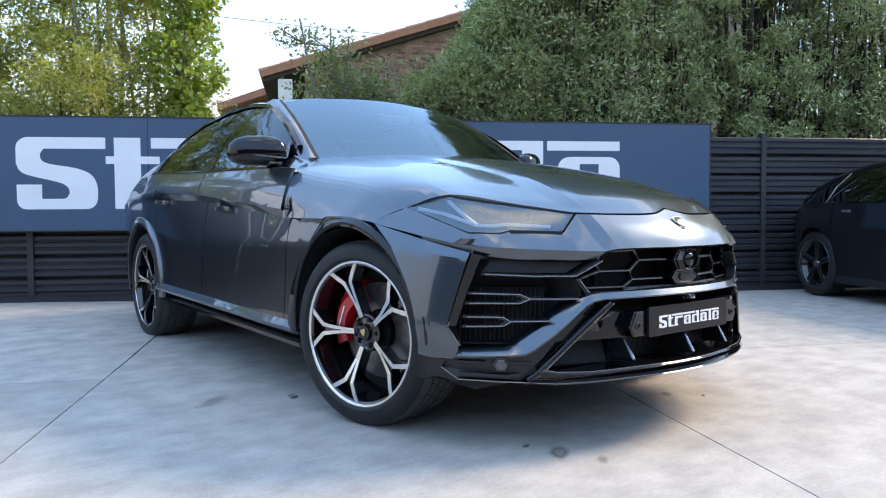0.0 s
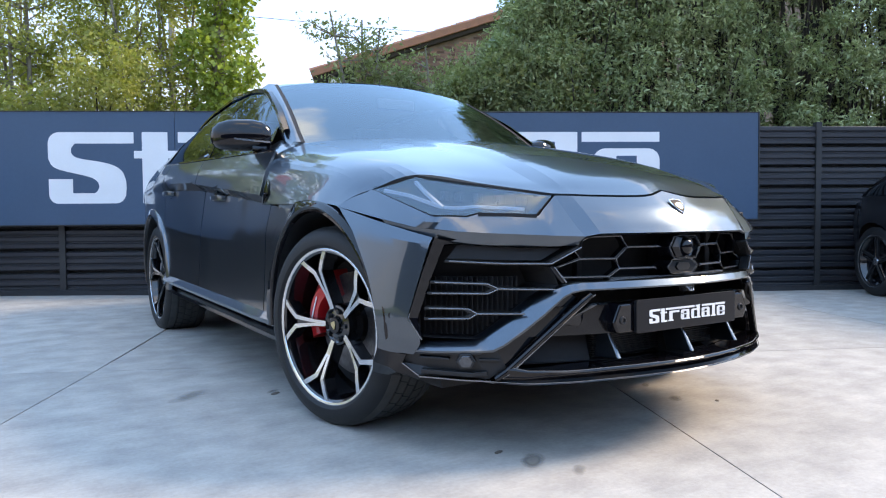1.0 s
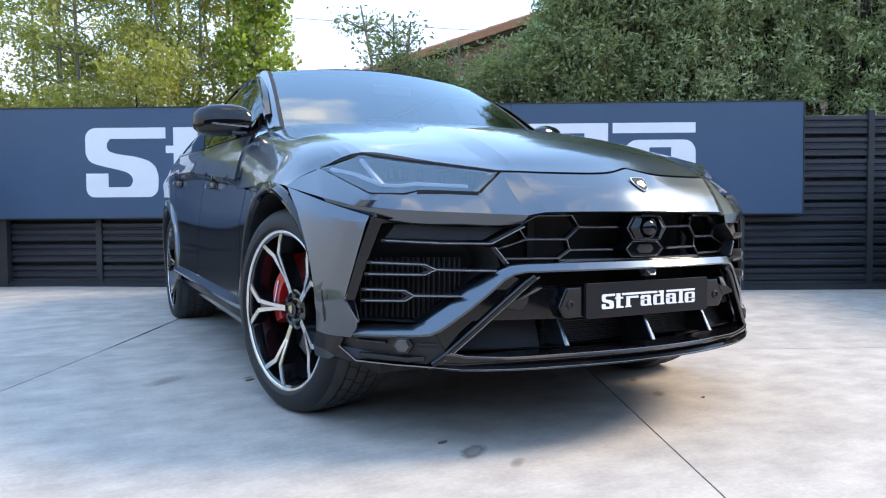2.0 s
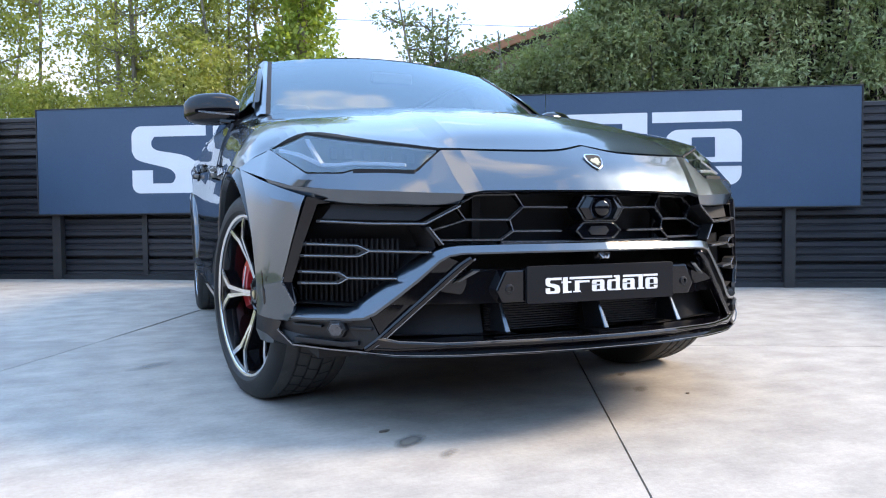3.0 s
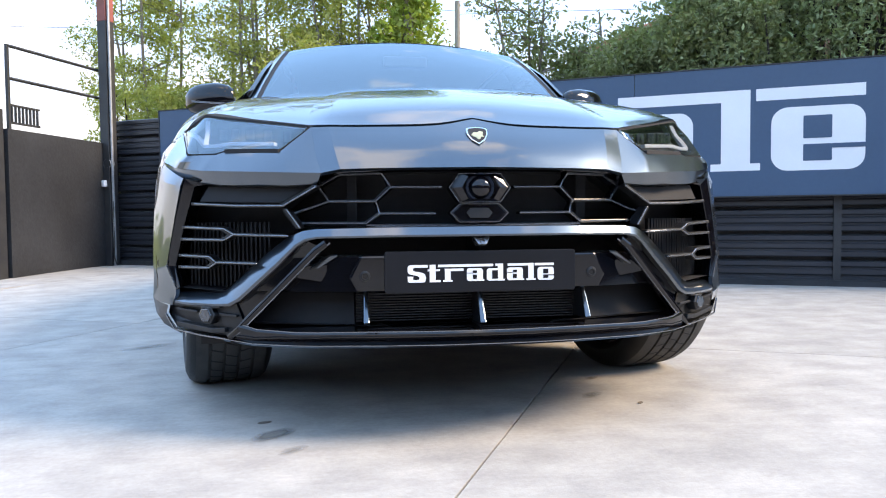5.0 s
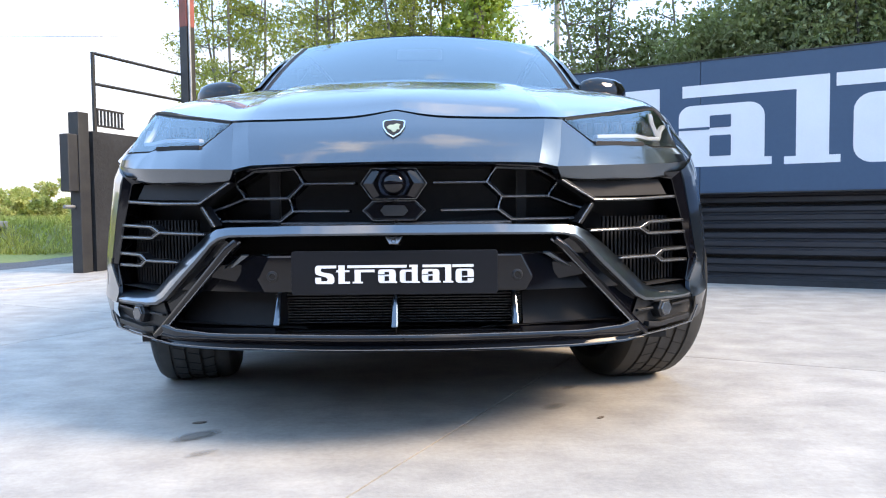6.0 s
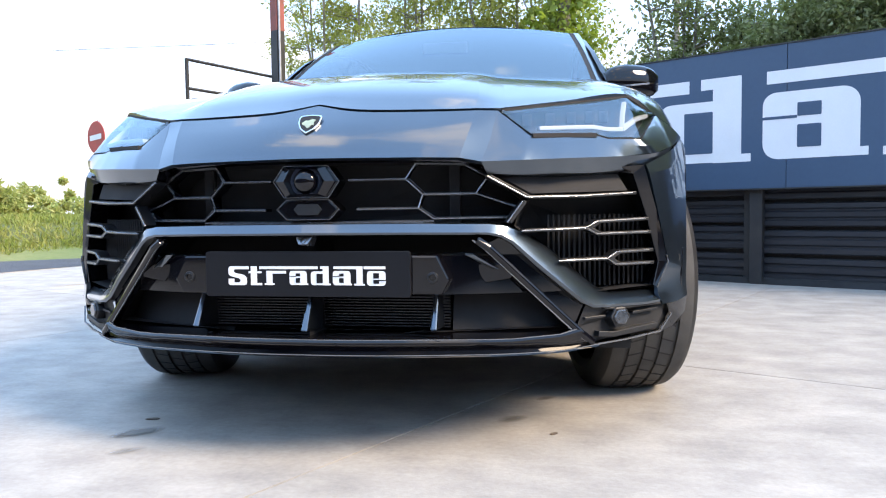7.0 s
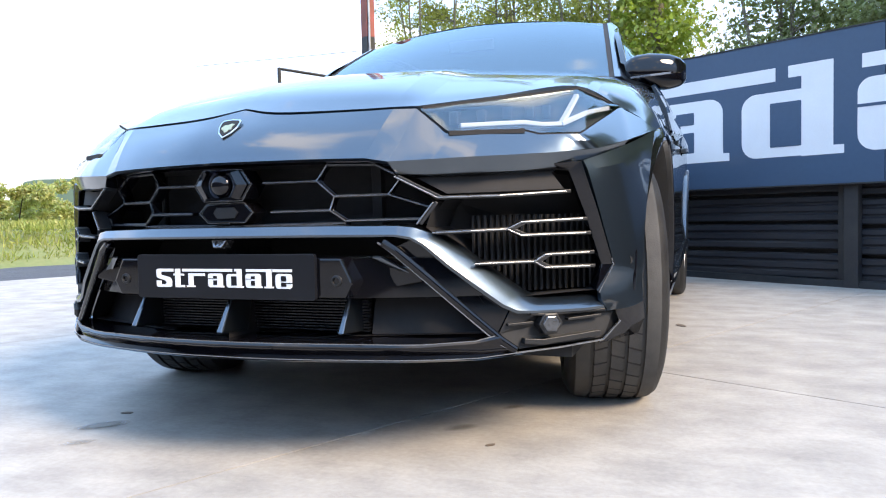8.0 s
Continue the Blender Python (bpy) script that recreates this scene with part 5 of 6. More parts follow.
for mir in (False, True):
    fx = (lambda q: q.mirror()) if mir else (lambda q: q)
    lamp = part("headlamp", fx(Geo().grid([[Vector(p) + backs for p in lt], [Vector(p) + backs * 1.2 for p in mid], [Vector(p) + backs for p in lb]])
                                .grid([lt, [Vector(p) + backs for p in lt]]).grid([lb, [Vector(p) + backs for p in lb]])), M_LAMPBODY, car, "clear headlamp with grey light guides", 40)
    part("lens", fx(Geo().grid([lt, mid, lb])), M_LENS, lamp, "clear plastic lens", 50).visible_shadow = False
    # light guide along the lower edge, forking at its outer end
    low = [Vector(lerp(p, q, 0.20)) + Vector((-0.006, 0.014, 0)) for p, q in zip(lb, lt)]
    part("light_guide", fx(Geo().sweep(low[5:19], [(-0.004, -0.0055), (0.012, -0.0055), (0.012, 0.006), (-0.004, 0.0045)])), M_DRL, lamp, "pale light guide", 0, 0.002)
    k = low[18]
    part("light_guide", fx(Geo().sweep([k, Vector(lerp(lt[19], lb[19], 0.42)) + Vector((-0.012, 0.030, 0)), Vector(lerp(lt[20], lb[20], 0.12)) + Vector((-0.012, 0.030, 0))],
                                       [(-0.004, -0.006), (0.010, -0.006), (0.010, 0.006), (-0.004, 0.006)])), M_DRL, lamp, "pale light guide", 0, 0.002)
    part("light_guide", fx(Geo().sweep([k, Vector(lerp(lt[21], lb[21], 0.55)) + Vector((-0.012, 0.030, 0)), Vector(lerp(lt[23], lb[23], 0.45)) + Vector((-0.010, 0.024, 0))],
                                       [(-0.004, -0.006), (0.010, -0.006), (0.010, 0.006), (-0.004, 0.006)])), M_DRL, lamp, "pale light guide", 0, 0.002)
    for j in range(5):
        i = 4 + 3 * j
        c = Vector(lerp(lt[i], lb[i], 0.45)) + Vector((-0.012, 0.045, 0))
        part("light_module", fx(Geo().box(c.x - 0.013, c.y - 0.014, c.z - 0.017, c.x + 0.013, c.y + 0.02, c.z + 0.017)), M_LAMPDARK, lamp, "", 0, 0.003)
        for e in (-0.008, 0.006):
            part("reflector", fx(Geo().box(c.x + e - 0.002, c.y - 0.017, c.z - 0.013, c.x + e + 0.002, c.y - 0.013, c.z + 0.012)), M_LAMPBODY, lamp)
    rc = [Vector(p) + Vector((0.0, -0.002, -0.006)) for p in lb[4:13]]
    part("lamp_recess", fx(Geo().sweep(rc, [(-0.004, -0.005), (0.010, -0.005), (0.010, 0.006), (-0.004, 0.005)])), M_DARK, lamp)
    eb = [Vector(p) + Vector((0.0, 0.004, -0.004)) for p in lb]
    part("lamp_seal", fx(Geo().sweep(eb, [(-0.0026, -0.0026), (0.0026, -0.0026), (0.0026, 0.0026), (-0.0026, 0.0026)])), M_DARK, lamp)
    et = [Vector(p) + Vector((0.0, 0.004, 0.003)) for p in lt]
    part("lamp_seal", fx(Geo().sweep(et, [(-0.0026, -0.0026), (0.0026, -0.0026), (0.0026, 0.0026), (-0.0026, 0.0026)])), M_DARK, lamp)

# -- badge: a plain shield --
SH = [(-0.036, 0.030), (-0.030, 0.038), (0.0, 0.042), (0.030, 0.038), (0.036, 0.030), (0.034, 0.005), (0.022, -0.022), (0.0, -0.042), (-0.022, -0.022), (-0.034, 0.005)]
badge = part("badge", Geo().prism(SH, -0.004, 0.002), M_CHROME, car, "silver shield badge", 0, 0.002)
badge.matrix_local = pose(0, -0.9165, 0.836, -44, 0, 0) @ Matrix.Diagonal((0.84, 0.7, 0.86, 1))
part("field", Geo().prism([(x * 0.86, z * 0.86) for x, z in SH], -0.0048, -0.0030), M_DARK, badge)
part("emblem", Geo().prism([(-0.021, 0.002), (-0.017, -0.006), (-0.008, -0.011), (0.0, -0.022), (0.008, -0.017), (0.010, -0.008), (0.019, -0.010), (0.016, 0.004), (0.020, 0.015), (0.008, 0.019), (-0.002, 0.012), (-0.012, 0.013)], -0.0064, -0.0045), M_GOLD, badge, "plain gold shape")

# -- body side: width of the car at a place along it and a height --
SIDE_Y = (0.40, 0.9, 1.4, 1.9, 2.4, 2.9, 3.4, 3.8, 4.05)
BELT_Z = (1.105, 1.125, 1.142, 1.160, 1.180, 1.205, 1.195, 1.15, 1.09)
CHAR_Z = (0.897, 0.942, 0.986, 1.030, 1.048, 1.050, 1.020, 0.985, 0.95)
BELT_X = (0.925, 0.940, 0.945, 0.945, 0.938, 0.925, 0.89, 0.82, 0.76)
CHAR_X = (1.002, 1.004, 1.004, 1.004, 1.004, 1.010, 0.985, 0.915, 0.84)
DIP_X = (0.960, 0.938, 0.936, 0.946, 0.976, 1.002, 0.978, 0.908, 0.835)
MID_X = (0.984, 0.974, 0.974, 0.978, 0.990, 1.002, 0.980, 0.912, 0.84)
LOW_X = (0.990, 0.990, 0.990, 0.990, 0.992, 1.000, 0.976, 0.905, 0.83)
SILL_X = (0.998, 0.998, 0.998, 0.998, 1.000, 1.000, 0.97, 0.90, 0.82)


def side(y, z):
    zb, zc = interp(y, SIDE_Y, BELT_Z), interp(y, SIDE_Y, CHAR_Z)
    zs = 0.385 + 0.024 * (y - 0.6)
    zz = [0.25, zs - 0.02, zs, zs + 0.11, 0.74, zc - 0.045, zc, (zc + zb) / 2, zb]
    xb, xc = interp(y, SIDE_Y, BELT_X), interp(y, SIDE_Y, CHAR_X)
    xx = [interp(y, SIDE_Y, SILL_X) - 0.05, interp(y, SIDE_Y, SILL_X) - 0.006, interp(y, SIDE_Y, SILL_X), interp(y, SIDE_Y, LOW_X), interp(y, SIDE_Y, MID_X), interp(y, SIDE_Y, DIP_X), xc, (xb + xc) / 2 + 0.012, xb]
    return Vector((interp(z, zz, xx), y, z))


def side_panel(y0, y1, top, low, ny, nz=26):
    """A panel of the body side between two curves of height."""
    rows = []
    for y in np.linspace(y0, y1, ny):
        a, b = top(y), low(y)
        zc = interp(y, SIDE_Y, CHAR_Z)
        zs = list(np.linspace(a, b, nz))
        for zk in (zc, zc - 0.045):
            if b < zk < a:
                zs[int(np.argmin([abs(q - zk) for q in zs]))] = zk
        rows.append([side(y, z) for z in zs])
    return Geo().grid(rows)


def arch_z(y, cy, r=0.475):
    d = r * r - (y - cy) ** 2
    return AXLE_Z + math.sqrt(d) if d > 0 else -9


belt = lambda y: interp(y, SIDE_Y, BELT_Z)
sill = lambda y: 0.388 + 0.024 * (y - 0.6)
# fender behind the front wheel
half(side_panel(0.06, 0.585, lambda y: 0.866, lambda y: max(sill(y), arch_z(y, 0.0)), 16), "fender", M_PAINT, "", 28, thick=0.010)
half(side_panel(0.593, 1.735, belt, sill, 16), "front_door", M_PAINT, "grey metallic door with a rising crease", 28, thick=0.012)
half(side_panel(1.743, 2.62, belt, lambda y: max(sill(y), arch_z(y, WB, 0.50)), 14), "rear_door", M_PAINT, "grey metallic door with a rising crease", 28, thick=0.012)
half(side_panel(2.628, 4.05, lambda y: belt(y) + 0.0, lambda y: max(0.42 + 0.30 * smooth01(3.5, 4.05, y), arch_z(y, WB)), 26), "rear_quarter", M_PAINT, "", 28, thick=0.010)
# rocker and black skirt
rk = []
for y in np.linspace(0.44, 2.60, 12):
    z = sill(y) - 0.006
    x = side(y, sill(y)).x
    rk.append([(x - 0.006, y, z + 0.010), (x + 0.024 * smooth01(0.42, 0.75, y), y, z - 0.026), (x + 0.012 * smooth01(0.42, 0.75, y), y, z - 0.046), (x - 0.045, y, z - 0.070)])
half(Geo().grid(rk), "rocker", M_PAINT, "", 25)
sk = []
for y in np.linspace(0.44, 2.60, 12):
    z = sill(y) - 0.078
    x = side(y, sill(y)).x - 0.035
    sk.append([(x - 0.01, y, z), (x + 0.028, y, z - 0.020), (x + 0.030, y, z - 0.038), (x - 0.04, y, z - 0.060)])
half(Geo().grid(sk), "side_skirt", M_GLOSS, "gloss black side skirt", 25)


def flare(cy, x_of, edge, paint):
    """Arch moulding round a wheel opening: edge gives (angle, outer radius); painted from one angle to another, gloss black elsewhere."""
    ang, rad = zip(*edge)
    turn = sorted(set(list(np.linspace(ang[0], ang[-1], 46)) + list(ang)))

    def pt(a, r, o):
        return (x_of(a) + o, cy - r * math.cos(radians(a)), AXLE_Z + r * math.sin(radians(a)))

    def band(a):
        r = interp(a, ang, rad)
        return [pt(a, r + 0.004, -0.016), pt(a, r, 0.001), pt(a, r - 0.006, 0.006), pt(a, 0.466, 0.014), pt(a, 0.461, 0.012)]
    if paint:
        half(Geo().grid([band(a) for a in turn]), "arch_flare", M_PAINT, "", 30)
    else:
        half(Geo().grid([band(a) for a in turn]), "arch_moulding", M_GLOSS, "gloss black angular arch moulding", 30)
    half(Geo().grid([[pt(a, 0.461, 0.012), pt(a, 0.456, 0.008), pt(a, 0.448, 0.009), pt(a, 0.443, -0.006)] for a in turn]), "arch_lip", M_GLOSS, "gloss black arch lip", 30)
    for ob in half(Geo().grid([[pt(a, 0.443, -0.006), pt(a, 0.440, -0.03), pt(a, 0.438, -0.10), pt(a, 0.47, -0.34)] for a in turn]), "arch_liner", M_SATIN, "black arch liner", 30):
        ob.data.flip_normals()


flare(0.0, lambda a: interp(a, (-8, 20, 45, 70, 90, 120, 160, 195), (0.940, 0.950, 0.972, 0.992, 0.998, 1.002, 1.000, 0.992)),
      ((-2, 0.500), (13, 0.504), (27, 0.482), (45, 0.484), (60, 0.488), (75, 0.484), (92, 0.489), (100, 0.498), (109, 0.514), (116, 0.498), (124, 0.489), (134, 0.486), (146, 0.494), (159, 0.514), (172, 0.535), (186, 0.545)), False)
flare(WB, lambda a: interp(a, (-8, 40, 90, 140, 195), (1.0, 1.004, 1.006, 0.985, 0.955)), ((-6, 0.506), (90, 0.506), (188, 0.506)), True)
# fender vent ahead of the door
half(Geo().add([(0.984, 0.545, 0.985), (0.996, 0.560, 0.93), (1.005, 0.545, 0.868), (0.998, 0.500, 0.915)], [(0, 1, 2, 3)]), "fender_vent", M_GLOSS, "", 0)
half(Geo().sweep([(1.000, 0.505, 0.912), (1.002, 0.530, 0.915), (1.000, 0.556, 0.918)], [(-0.004, -0.004), (0.004, -0.004), (0.004, 0.004), (-0.004, 0.004)]), "vent_bar", M_GLOSS, "", 0)

# door handles
for y, z in ((1.46, 0.925), (2.50, 0.985)):
    x = side(y, z).x
    g = Geo().sweep(curve([(x - 0.005, y - 0.115, z - 0.004), (x + 0.022, y - 0.085, z), (x + 0.030, y, z + 0.003), (x + 0.022, y + 0.085, z + 0.004), (x - 0.005, y + 0.11, z + 0.004)], 4),
                    [(-0.008, -0.014), (0.008, -0.014), (0.009, 0.0), (0.008, 0.014), (-0.008, 0.014)])
    half(g, "door_handle", M_PAINT, "", 50, 0.003)
    cup = Geo().grid([[(x + 0.003 - 0.012 * math.cos(b) * math.cos(a), y + 0.075 * math.sin(a), z + 0.032 * math.sin(b)) for b in np.linspace(-1.4, 1.4, 7)] for a in np.linspace(-1.5, 1.5, 9)])
    half(cup, "handle_cup", M_GLOSS, "", 50)

# -- cabin --
RAIL_Y = (0.72, 1.0, 1.30, 1.6, 2.0, 2.5, 2.9, 3.3, 3.7, 4.0)
RAIL_Z = (1.195, 1.385, 1.535, 1.580, 1.588, 1.560, 1.508, 1.428, 1.315, 1.20)
RAIL_X = (0.800, 0.745, 0.690, 0.672, 0.665, 0.655, 0.645, 0.630, 0.615, 0.60)
rail = lambda y: Vector((interp(y, RAIL_Y, RAIL_X), y, interp(y, RAIL_Y, RAIL_Z)))
# windscreen
WS = []
for t in np.linspace(-0.10, 1, 15):
    c0, c1 = lerp((0, 0.545, 1.200), (0, 1.255, 1.606), t), lerp((0.748, 0.735, 1.205), (0.648, 1.335, 1.562), t)
    bow = 0.014 * math.sin(math.pi * max(0, t))
    WS.append([Vector((c1[0] * u, c0[1] + (c1[1] - c0[1]) * u ** 2 - bow * 0.6, c0[2] + (c1[2] - c0[2]) * u ** 2 + bow)) for u in np.linspace(0, 1, 16)])
ws = whole(Geo().grid(WS), "windscreen", M_GLASS, "tinted windscreen reflecting the sky", 60)
ws.visible_shadow = False
half(Geo().grid([[r[-1] + Vector((-0.012, 0.0, 0.004)), r[-1] + Vector((0.012, 0.004, 0.002))] for r in WS]), "screen_trim", M_DARK, "", 0)
# pillars and roof edge in gloss black
AP = []
for r in WS:
    p = r[-1]
    AP.append([p + Vector((0.010, 0.0, 0.004)), p + Vector((0.034, 0.02, 0.006)), p + Vector((0.058, 0.06, -0.012)), p + Vector((0.050, 0.085, -0.03))])
half(Geo().grid(AP), "windscreen_pillar", M_PAINT, "", 40)
# roof
RF = []
for y in (1.255, 1.45, 1.75, 2.1, 2.5, 2.9, 3.3, 3.7, 3.98):
    zc = interp(y, (1.255, 1.45, 1.75, 2.1, 2.5, 2.9, 3.3, 3.7, 3.98), (1.609, 1.627, 1.640, 1.638, 1.615, 1.570, 1.495, 1.385, 1.27))
    e = rail(max(y, 1.34))
    RF.append([Vector((e.x * u, (y + (0.085 if y < 1.3 else 0.0) * u ** 2.2), zc + (e.z - zc) * u ** 2.2)) for u in np.linspace(0, 1, 10)])
whole(Geo().grid(loft(RF, 1, 3)), "roof", M_PAINT, "", 40, thick=0.015)


def glass_side(y0, y1, n, name):
    rows = []
    for y in np.linspace(y0, y1, n):
        b = side(y, belt(y)) + Vector((-0.012, 0, 0.006))
        t = rail(y) + Vector((0.020, 0, -0.028))
        rows.append([Vector(lerp(b, t, u)) + Vector((0.018 * math.sin(math.pi * u), 0, 0)) for u in np.linspace(0, 1, 6)])
    for ob in half(Geo().grid(rows), name, M_GLASS_D, "dark tinted side window", 60):
        ob.visible_shadow = False


glass_side(0.86, 1.70, 10, "front_window")
glass_side(1.745, 2.86, 12, "rear_window")
pl = []
for u in np.linspace(0, 1, 5):
    row = []
    for y in (1.695, 1.75):
        b, t = side(y, belt(y)) + Vector((-0.009, 0, 0.006)), rail(y) + Vector((0.022, 0, -0.028))
        row.append(Vector(lerp(b, t, u)) + Vector((0.018 * math.sin(math.pi * u), 0, 0)))
    pl.append(row)
half(Geo().grid(pl), "door_pillar", M_GLOSS, "", 40)
# mirror triangle ahead of the front window
half(Geo().add([side(0.70, belt(0.70)) + Vector((-0.012, 0, 0.004)), side(0.87, belt(0.87)) + Vector((-0.010, 0, 0.006)), rail(0.885) + Vector((0.03, 0, -0.03))], [(0, 1, 2)]), "mirror_triangle", M_GLOSS, "", 0)
rl = []
for y in np.linspace(0.80, 3.95, 30):
    r0 = rail(y)
    rl.append([r0 + Vector((-0.004, 0, 0.002)), r0 + Vector((0.022, 0, -0.006)), r0 + Vector((0.030, 0, -0.026)), r0 + Vector((0.018, 0, -0.036))])
half(Geo().grid(rl), "roof_rail", M_GLOSS, "gloss black roof edge", 40)
bl = []
for y in np.linspace(0.62, 2.95, 24):
    b = side(y, belt(y))
    bl.append([b + Vector((-0.004, 0, -0.004)), b + Vector((0.004, 0, 0.004)), b + Vector((-0.004, 0, 0.014)), b + Vector((-0.02, 0, 0.012))])
half(Geo().grid(bl), "belt_moulding", M_GLOSS, "", 40)
# rear pillar panel between window, roof edge and quarter
cp = []
for y in np.linspace(2.84, 4.05, 12):
    b, t = side(y, belt(y)), rail(min(y, 4.0)) + Vector((0.02, y - min(y, 4.0), -0.03))
    cp.append([Vector(lerp(b, t, u)) + Vector((0.02 * math.sin(math.pi * u), 0, 0)) for u in np.linspace(0, 1, 6)])
half(Geo().grid(cp), "rear_pillar", M_PAINT, "", 40)
# tail, rear glass and bumper
TAIL = []
for u in np.linspace(0, 1, 9):
    x = 0.78 * u
    b = 0.10 * u ** 3
    TAIL.append([(0.60 * u, 3.985, 1.268 - 0.07 * u ** 2.6), (0.68 * u, 4.05 - b * 0.4, 1.13), (x, 4.11 - b, 1.06), (x * 1.02, 4.08 - b, 0.95), (x * 1.05, 4.11 - b, 0.75), (x * 1.05, 4.10 - b, 0.55), (x * 0.98, 4.02 - b, 0.35)])
whole(Geo().grid(TAIL), "tailgate", M_PAINT, "", 40)
half(Geo().add([(0.76, 4.05, 1.09), (0.76, 4.05, 0.42), (0.86, 3.98, 0.42), (0.86, 3.98, 0.95), (0.78, 4.0, 0.35)], [(0, 1, 2, 3)]), "tail_corner", M_PAINT, "", 0)
half(Geo().box(0.42, 4.03, 0.985, 0.80, 4.08, 1.03), "tail_lamp", M_RED, "red tail lamp", 0, 0.01)
whole(Geo().grid([[(0.58 * u, 3.42, 1.483 - 0.04 * u ** 2.6), (0.56 * u, 3.92, 1.325 - 0.06 * u ** 2.6)] for u in np.linspace(0, 1, 6)]), "rear_screen", M_GLASS_D, "", 50)
half(Geo().add([(0.735, 0.655, 1.169), (0.90, 0.632, 1.108), (0.932, 0.78, 1.128), (0.815, 0.82, 1.195)], [(0, 1, 2, 3)]), "pillar_base", M_PAINT, "", 0)
# cowl and wipers
whole(Geo().grid([[(0, 0.49, 1.176), (0.3, 0.51, 1.168), (0.56, 0.555, 1.138), (0.80, 0.64, 1.10)], [(0, 0.60, 1.18), (0.3, 0.62, 1.175), (0.56, 0.68, 1.16), (0.80, 0.78, 1.14)]]), "cowl", M_SATIN, "", 30)
for x0, x1, y0, y1 in ((0.50, -0.10, 0.600, 0.575), (-0.05, -0.62, 0.575, 0.66)):
    part("wiper", Geo().sweep(curve([(x0, y0 - 0.02, 1.166), ((x0 + x1) / 2, (y0 + y1) / 2 - 0.035, 1.172), (x1, y1 - 0.02, 1.160)], 5), [(-0.006, -0.005), (0.006, -0.005), (0.004, 0.007), (-0.004, 0.007)]), M_SATIN, car, "black wiper arm", 30)

# -- inside --
part("dashboard", Geo().grid(loft([[(-0.76, 0.72, 1.10), (-0.4, 0.72, 1.13), (0, 0.70, 1.13), (0.4, 0.72, 1.13), (0.76, 0.72, 1.10)], [(-0.76, 1.02, 1.10), (-0.4, 1.02, 1.14), (0, 1.02, 1.12), (0.4, 1.02, 1.14), (0.76, 1.02, 1.10)],
                                       [(-0.76, 1.10, 0.80), (-0.4, 1.12, 0.80), (0, 1.12, 0.80), (0.4, 1.12, 0.80), (0.76, 1.10, 0.80)]], 3, 3)), M_INTERIOR, car, "", 40)
part("cabin_floor", Geo().box(-0.85, 0.62, 0.42, 0.85, 3.85, 0.50), M_INTERIOR, car)
part("firewall", Geo().box(-0.9, 0.60, 0.45, 0.9, 0.62, 1.10), M_DARK, car)
for x in (-0.38, 0.38):
    part("seat_base", Geo().box(x - 0.26, 1.45, 0.50, x + 0.26, 2.0, 0.78), M_LEATHER, car, "", 0, 0.05)
    part("seat_back", Geo().prism([(1.93, 0.72), (2.08, 0.72), (2.24, 1.28), (2.12, 1.28)], x - 0.25, x + 0.25, "x"), M_LEATHER, car, "", 0, 0.05)
    part("head_rest", Geo().box(x - 0.13, 2.13, 1.30, x + 0.13, 2.24, 1.47), M_LEATHER, car, "", 0, 0.04)
part("rear_bench", Geo().box(-0.7, 2.9, 0.55, 0.7, 3.2, 1.22), M_LEATHER, car, "", 0, 0.06)
wheel_in = part("steering_wheel", Geo().sweep([(0.185 * math.cos(a), 0, 0.185 * math.sin(a)) for a in np.linspace(0, 2 * math.pi, 25)[:-1]], [(-0.014, -0.014), (0.014, -0.014), (0.014, 0.014), (-0.014, 0.014)], up=(0, 1, 0), closed=True), M_INTERIOR, car, "", 50)
wheel_in.matrix_local = pose(0.38, 1.20, 1.05, -25, 0, 0)
part("rear_view_mirror", Geo().box(-0.12, 1.10, 1.44, 0.12, 1.13, 1.50), M_DARK, car, "", 0, 0.01)

# -- door mirrors --
for s in (1, -1):
    shell = Geo()
    rows = []
    for u in np.linspace(0.0, 1.0, 12):
        hz = interp(u, (0, 0.12, 0.35, 0.7, 0.9, 1.0), (0.052, 0.074, 0.086, 0.083, 0.068, 0.040))
        hy = interp(u, (0, 0.12, 0.5, 0.8, 1.0), (0.050, 0.080, 0.085, 0.068, 0.030))
        rows.append([(0.862 + 0.245 * u, 0.83 + 0.09 * u + hy * math.copysign(abs(math.cos(a)) ** 0.7, math.cos(a)),
                      1.205 + hz * math.copysign(abs(math.sin(a)) ** (0.72 if math.sin(a) > 0 else 0.5), math.sin(a)) * (1 if math.sin(a) > 0 else 0.8)) for a in np.linspace(0, 2 * math.pi, 17)[:-1]])
    shell.grid(rows, closed=True)
    n0 = len(shell.v)
    shell.add(shell.v[-16:], [tuple(range(16))]).add(shell.v[:16], [tuple(range(16))[::-1]])
    mi = part("door_mirror", shell if s > 0 else shell.mirror(), M_GLOSS, car, "gloss black door mirror", 55)
    arm = Geo().sweep([(0.80, 0.81, 1.140), (0.87, 0.81, 1.145), (0.95, 0.82, 1.150)], [(-0.035, -0.012), (0.035, -0.012), (0.03, 0.014), (-0.03, 0.014)])
    part("arm", arm if s > 0 else arm.mirror(), M_GLOSS, mi, "", 0, 0.006)
    low = Geo().sweep([(0.89, 0.722, 1.170), (0.97, 0.712, 1.172), (1.05, 0.748, 1.182)], [(-0.004, -0.004), (0.004, -0.004), (0.004, 0.004), (-0.004, 0.004)])
    part("indicator", low if s > 0 else low.mirror(), M_EDGE, mi)
    mi.location.x = -0.06 if s > 0 else -0.015

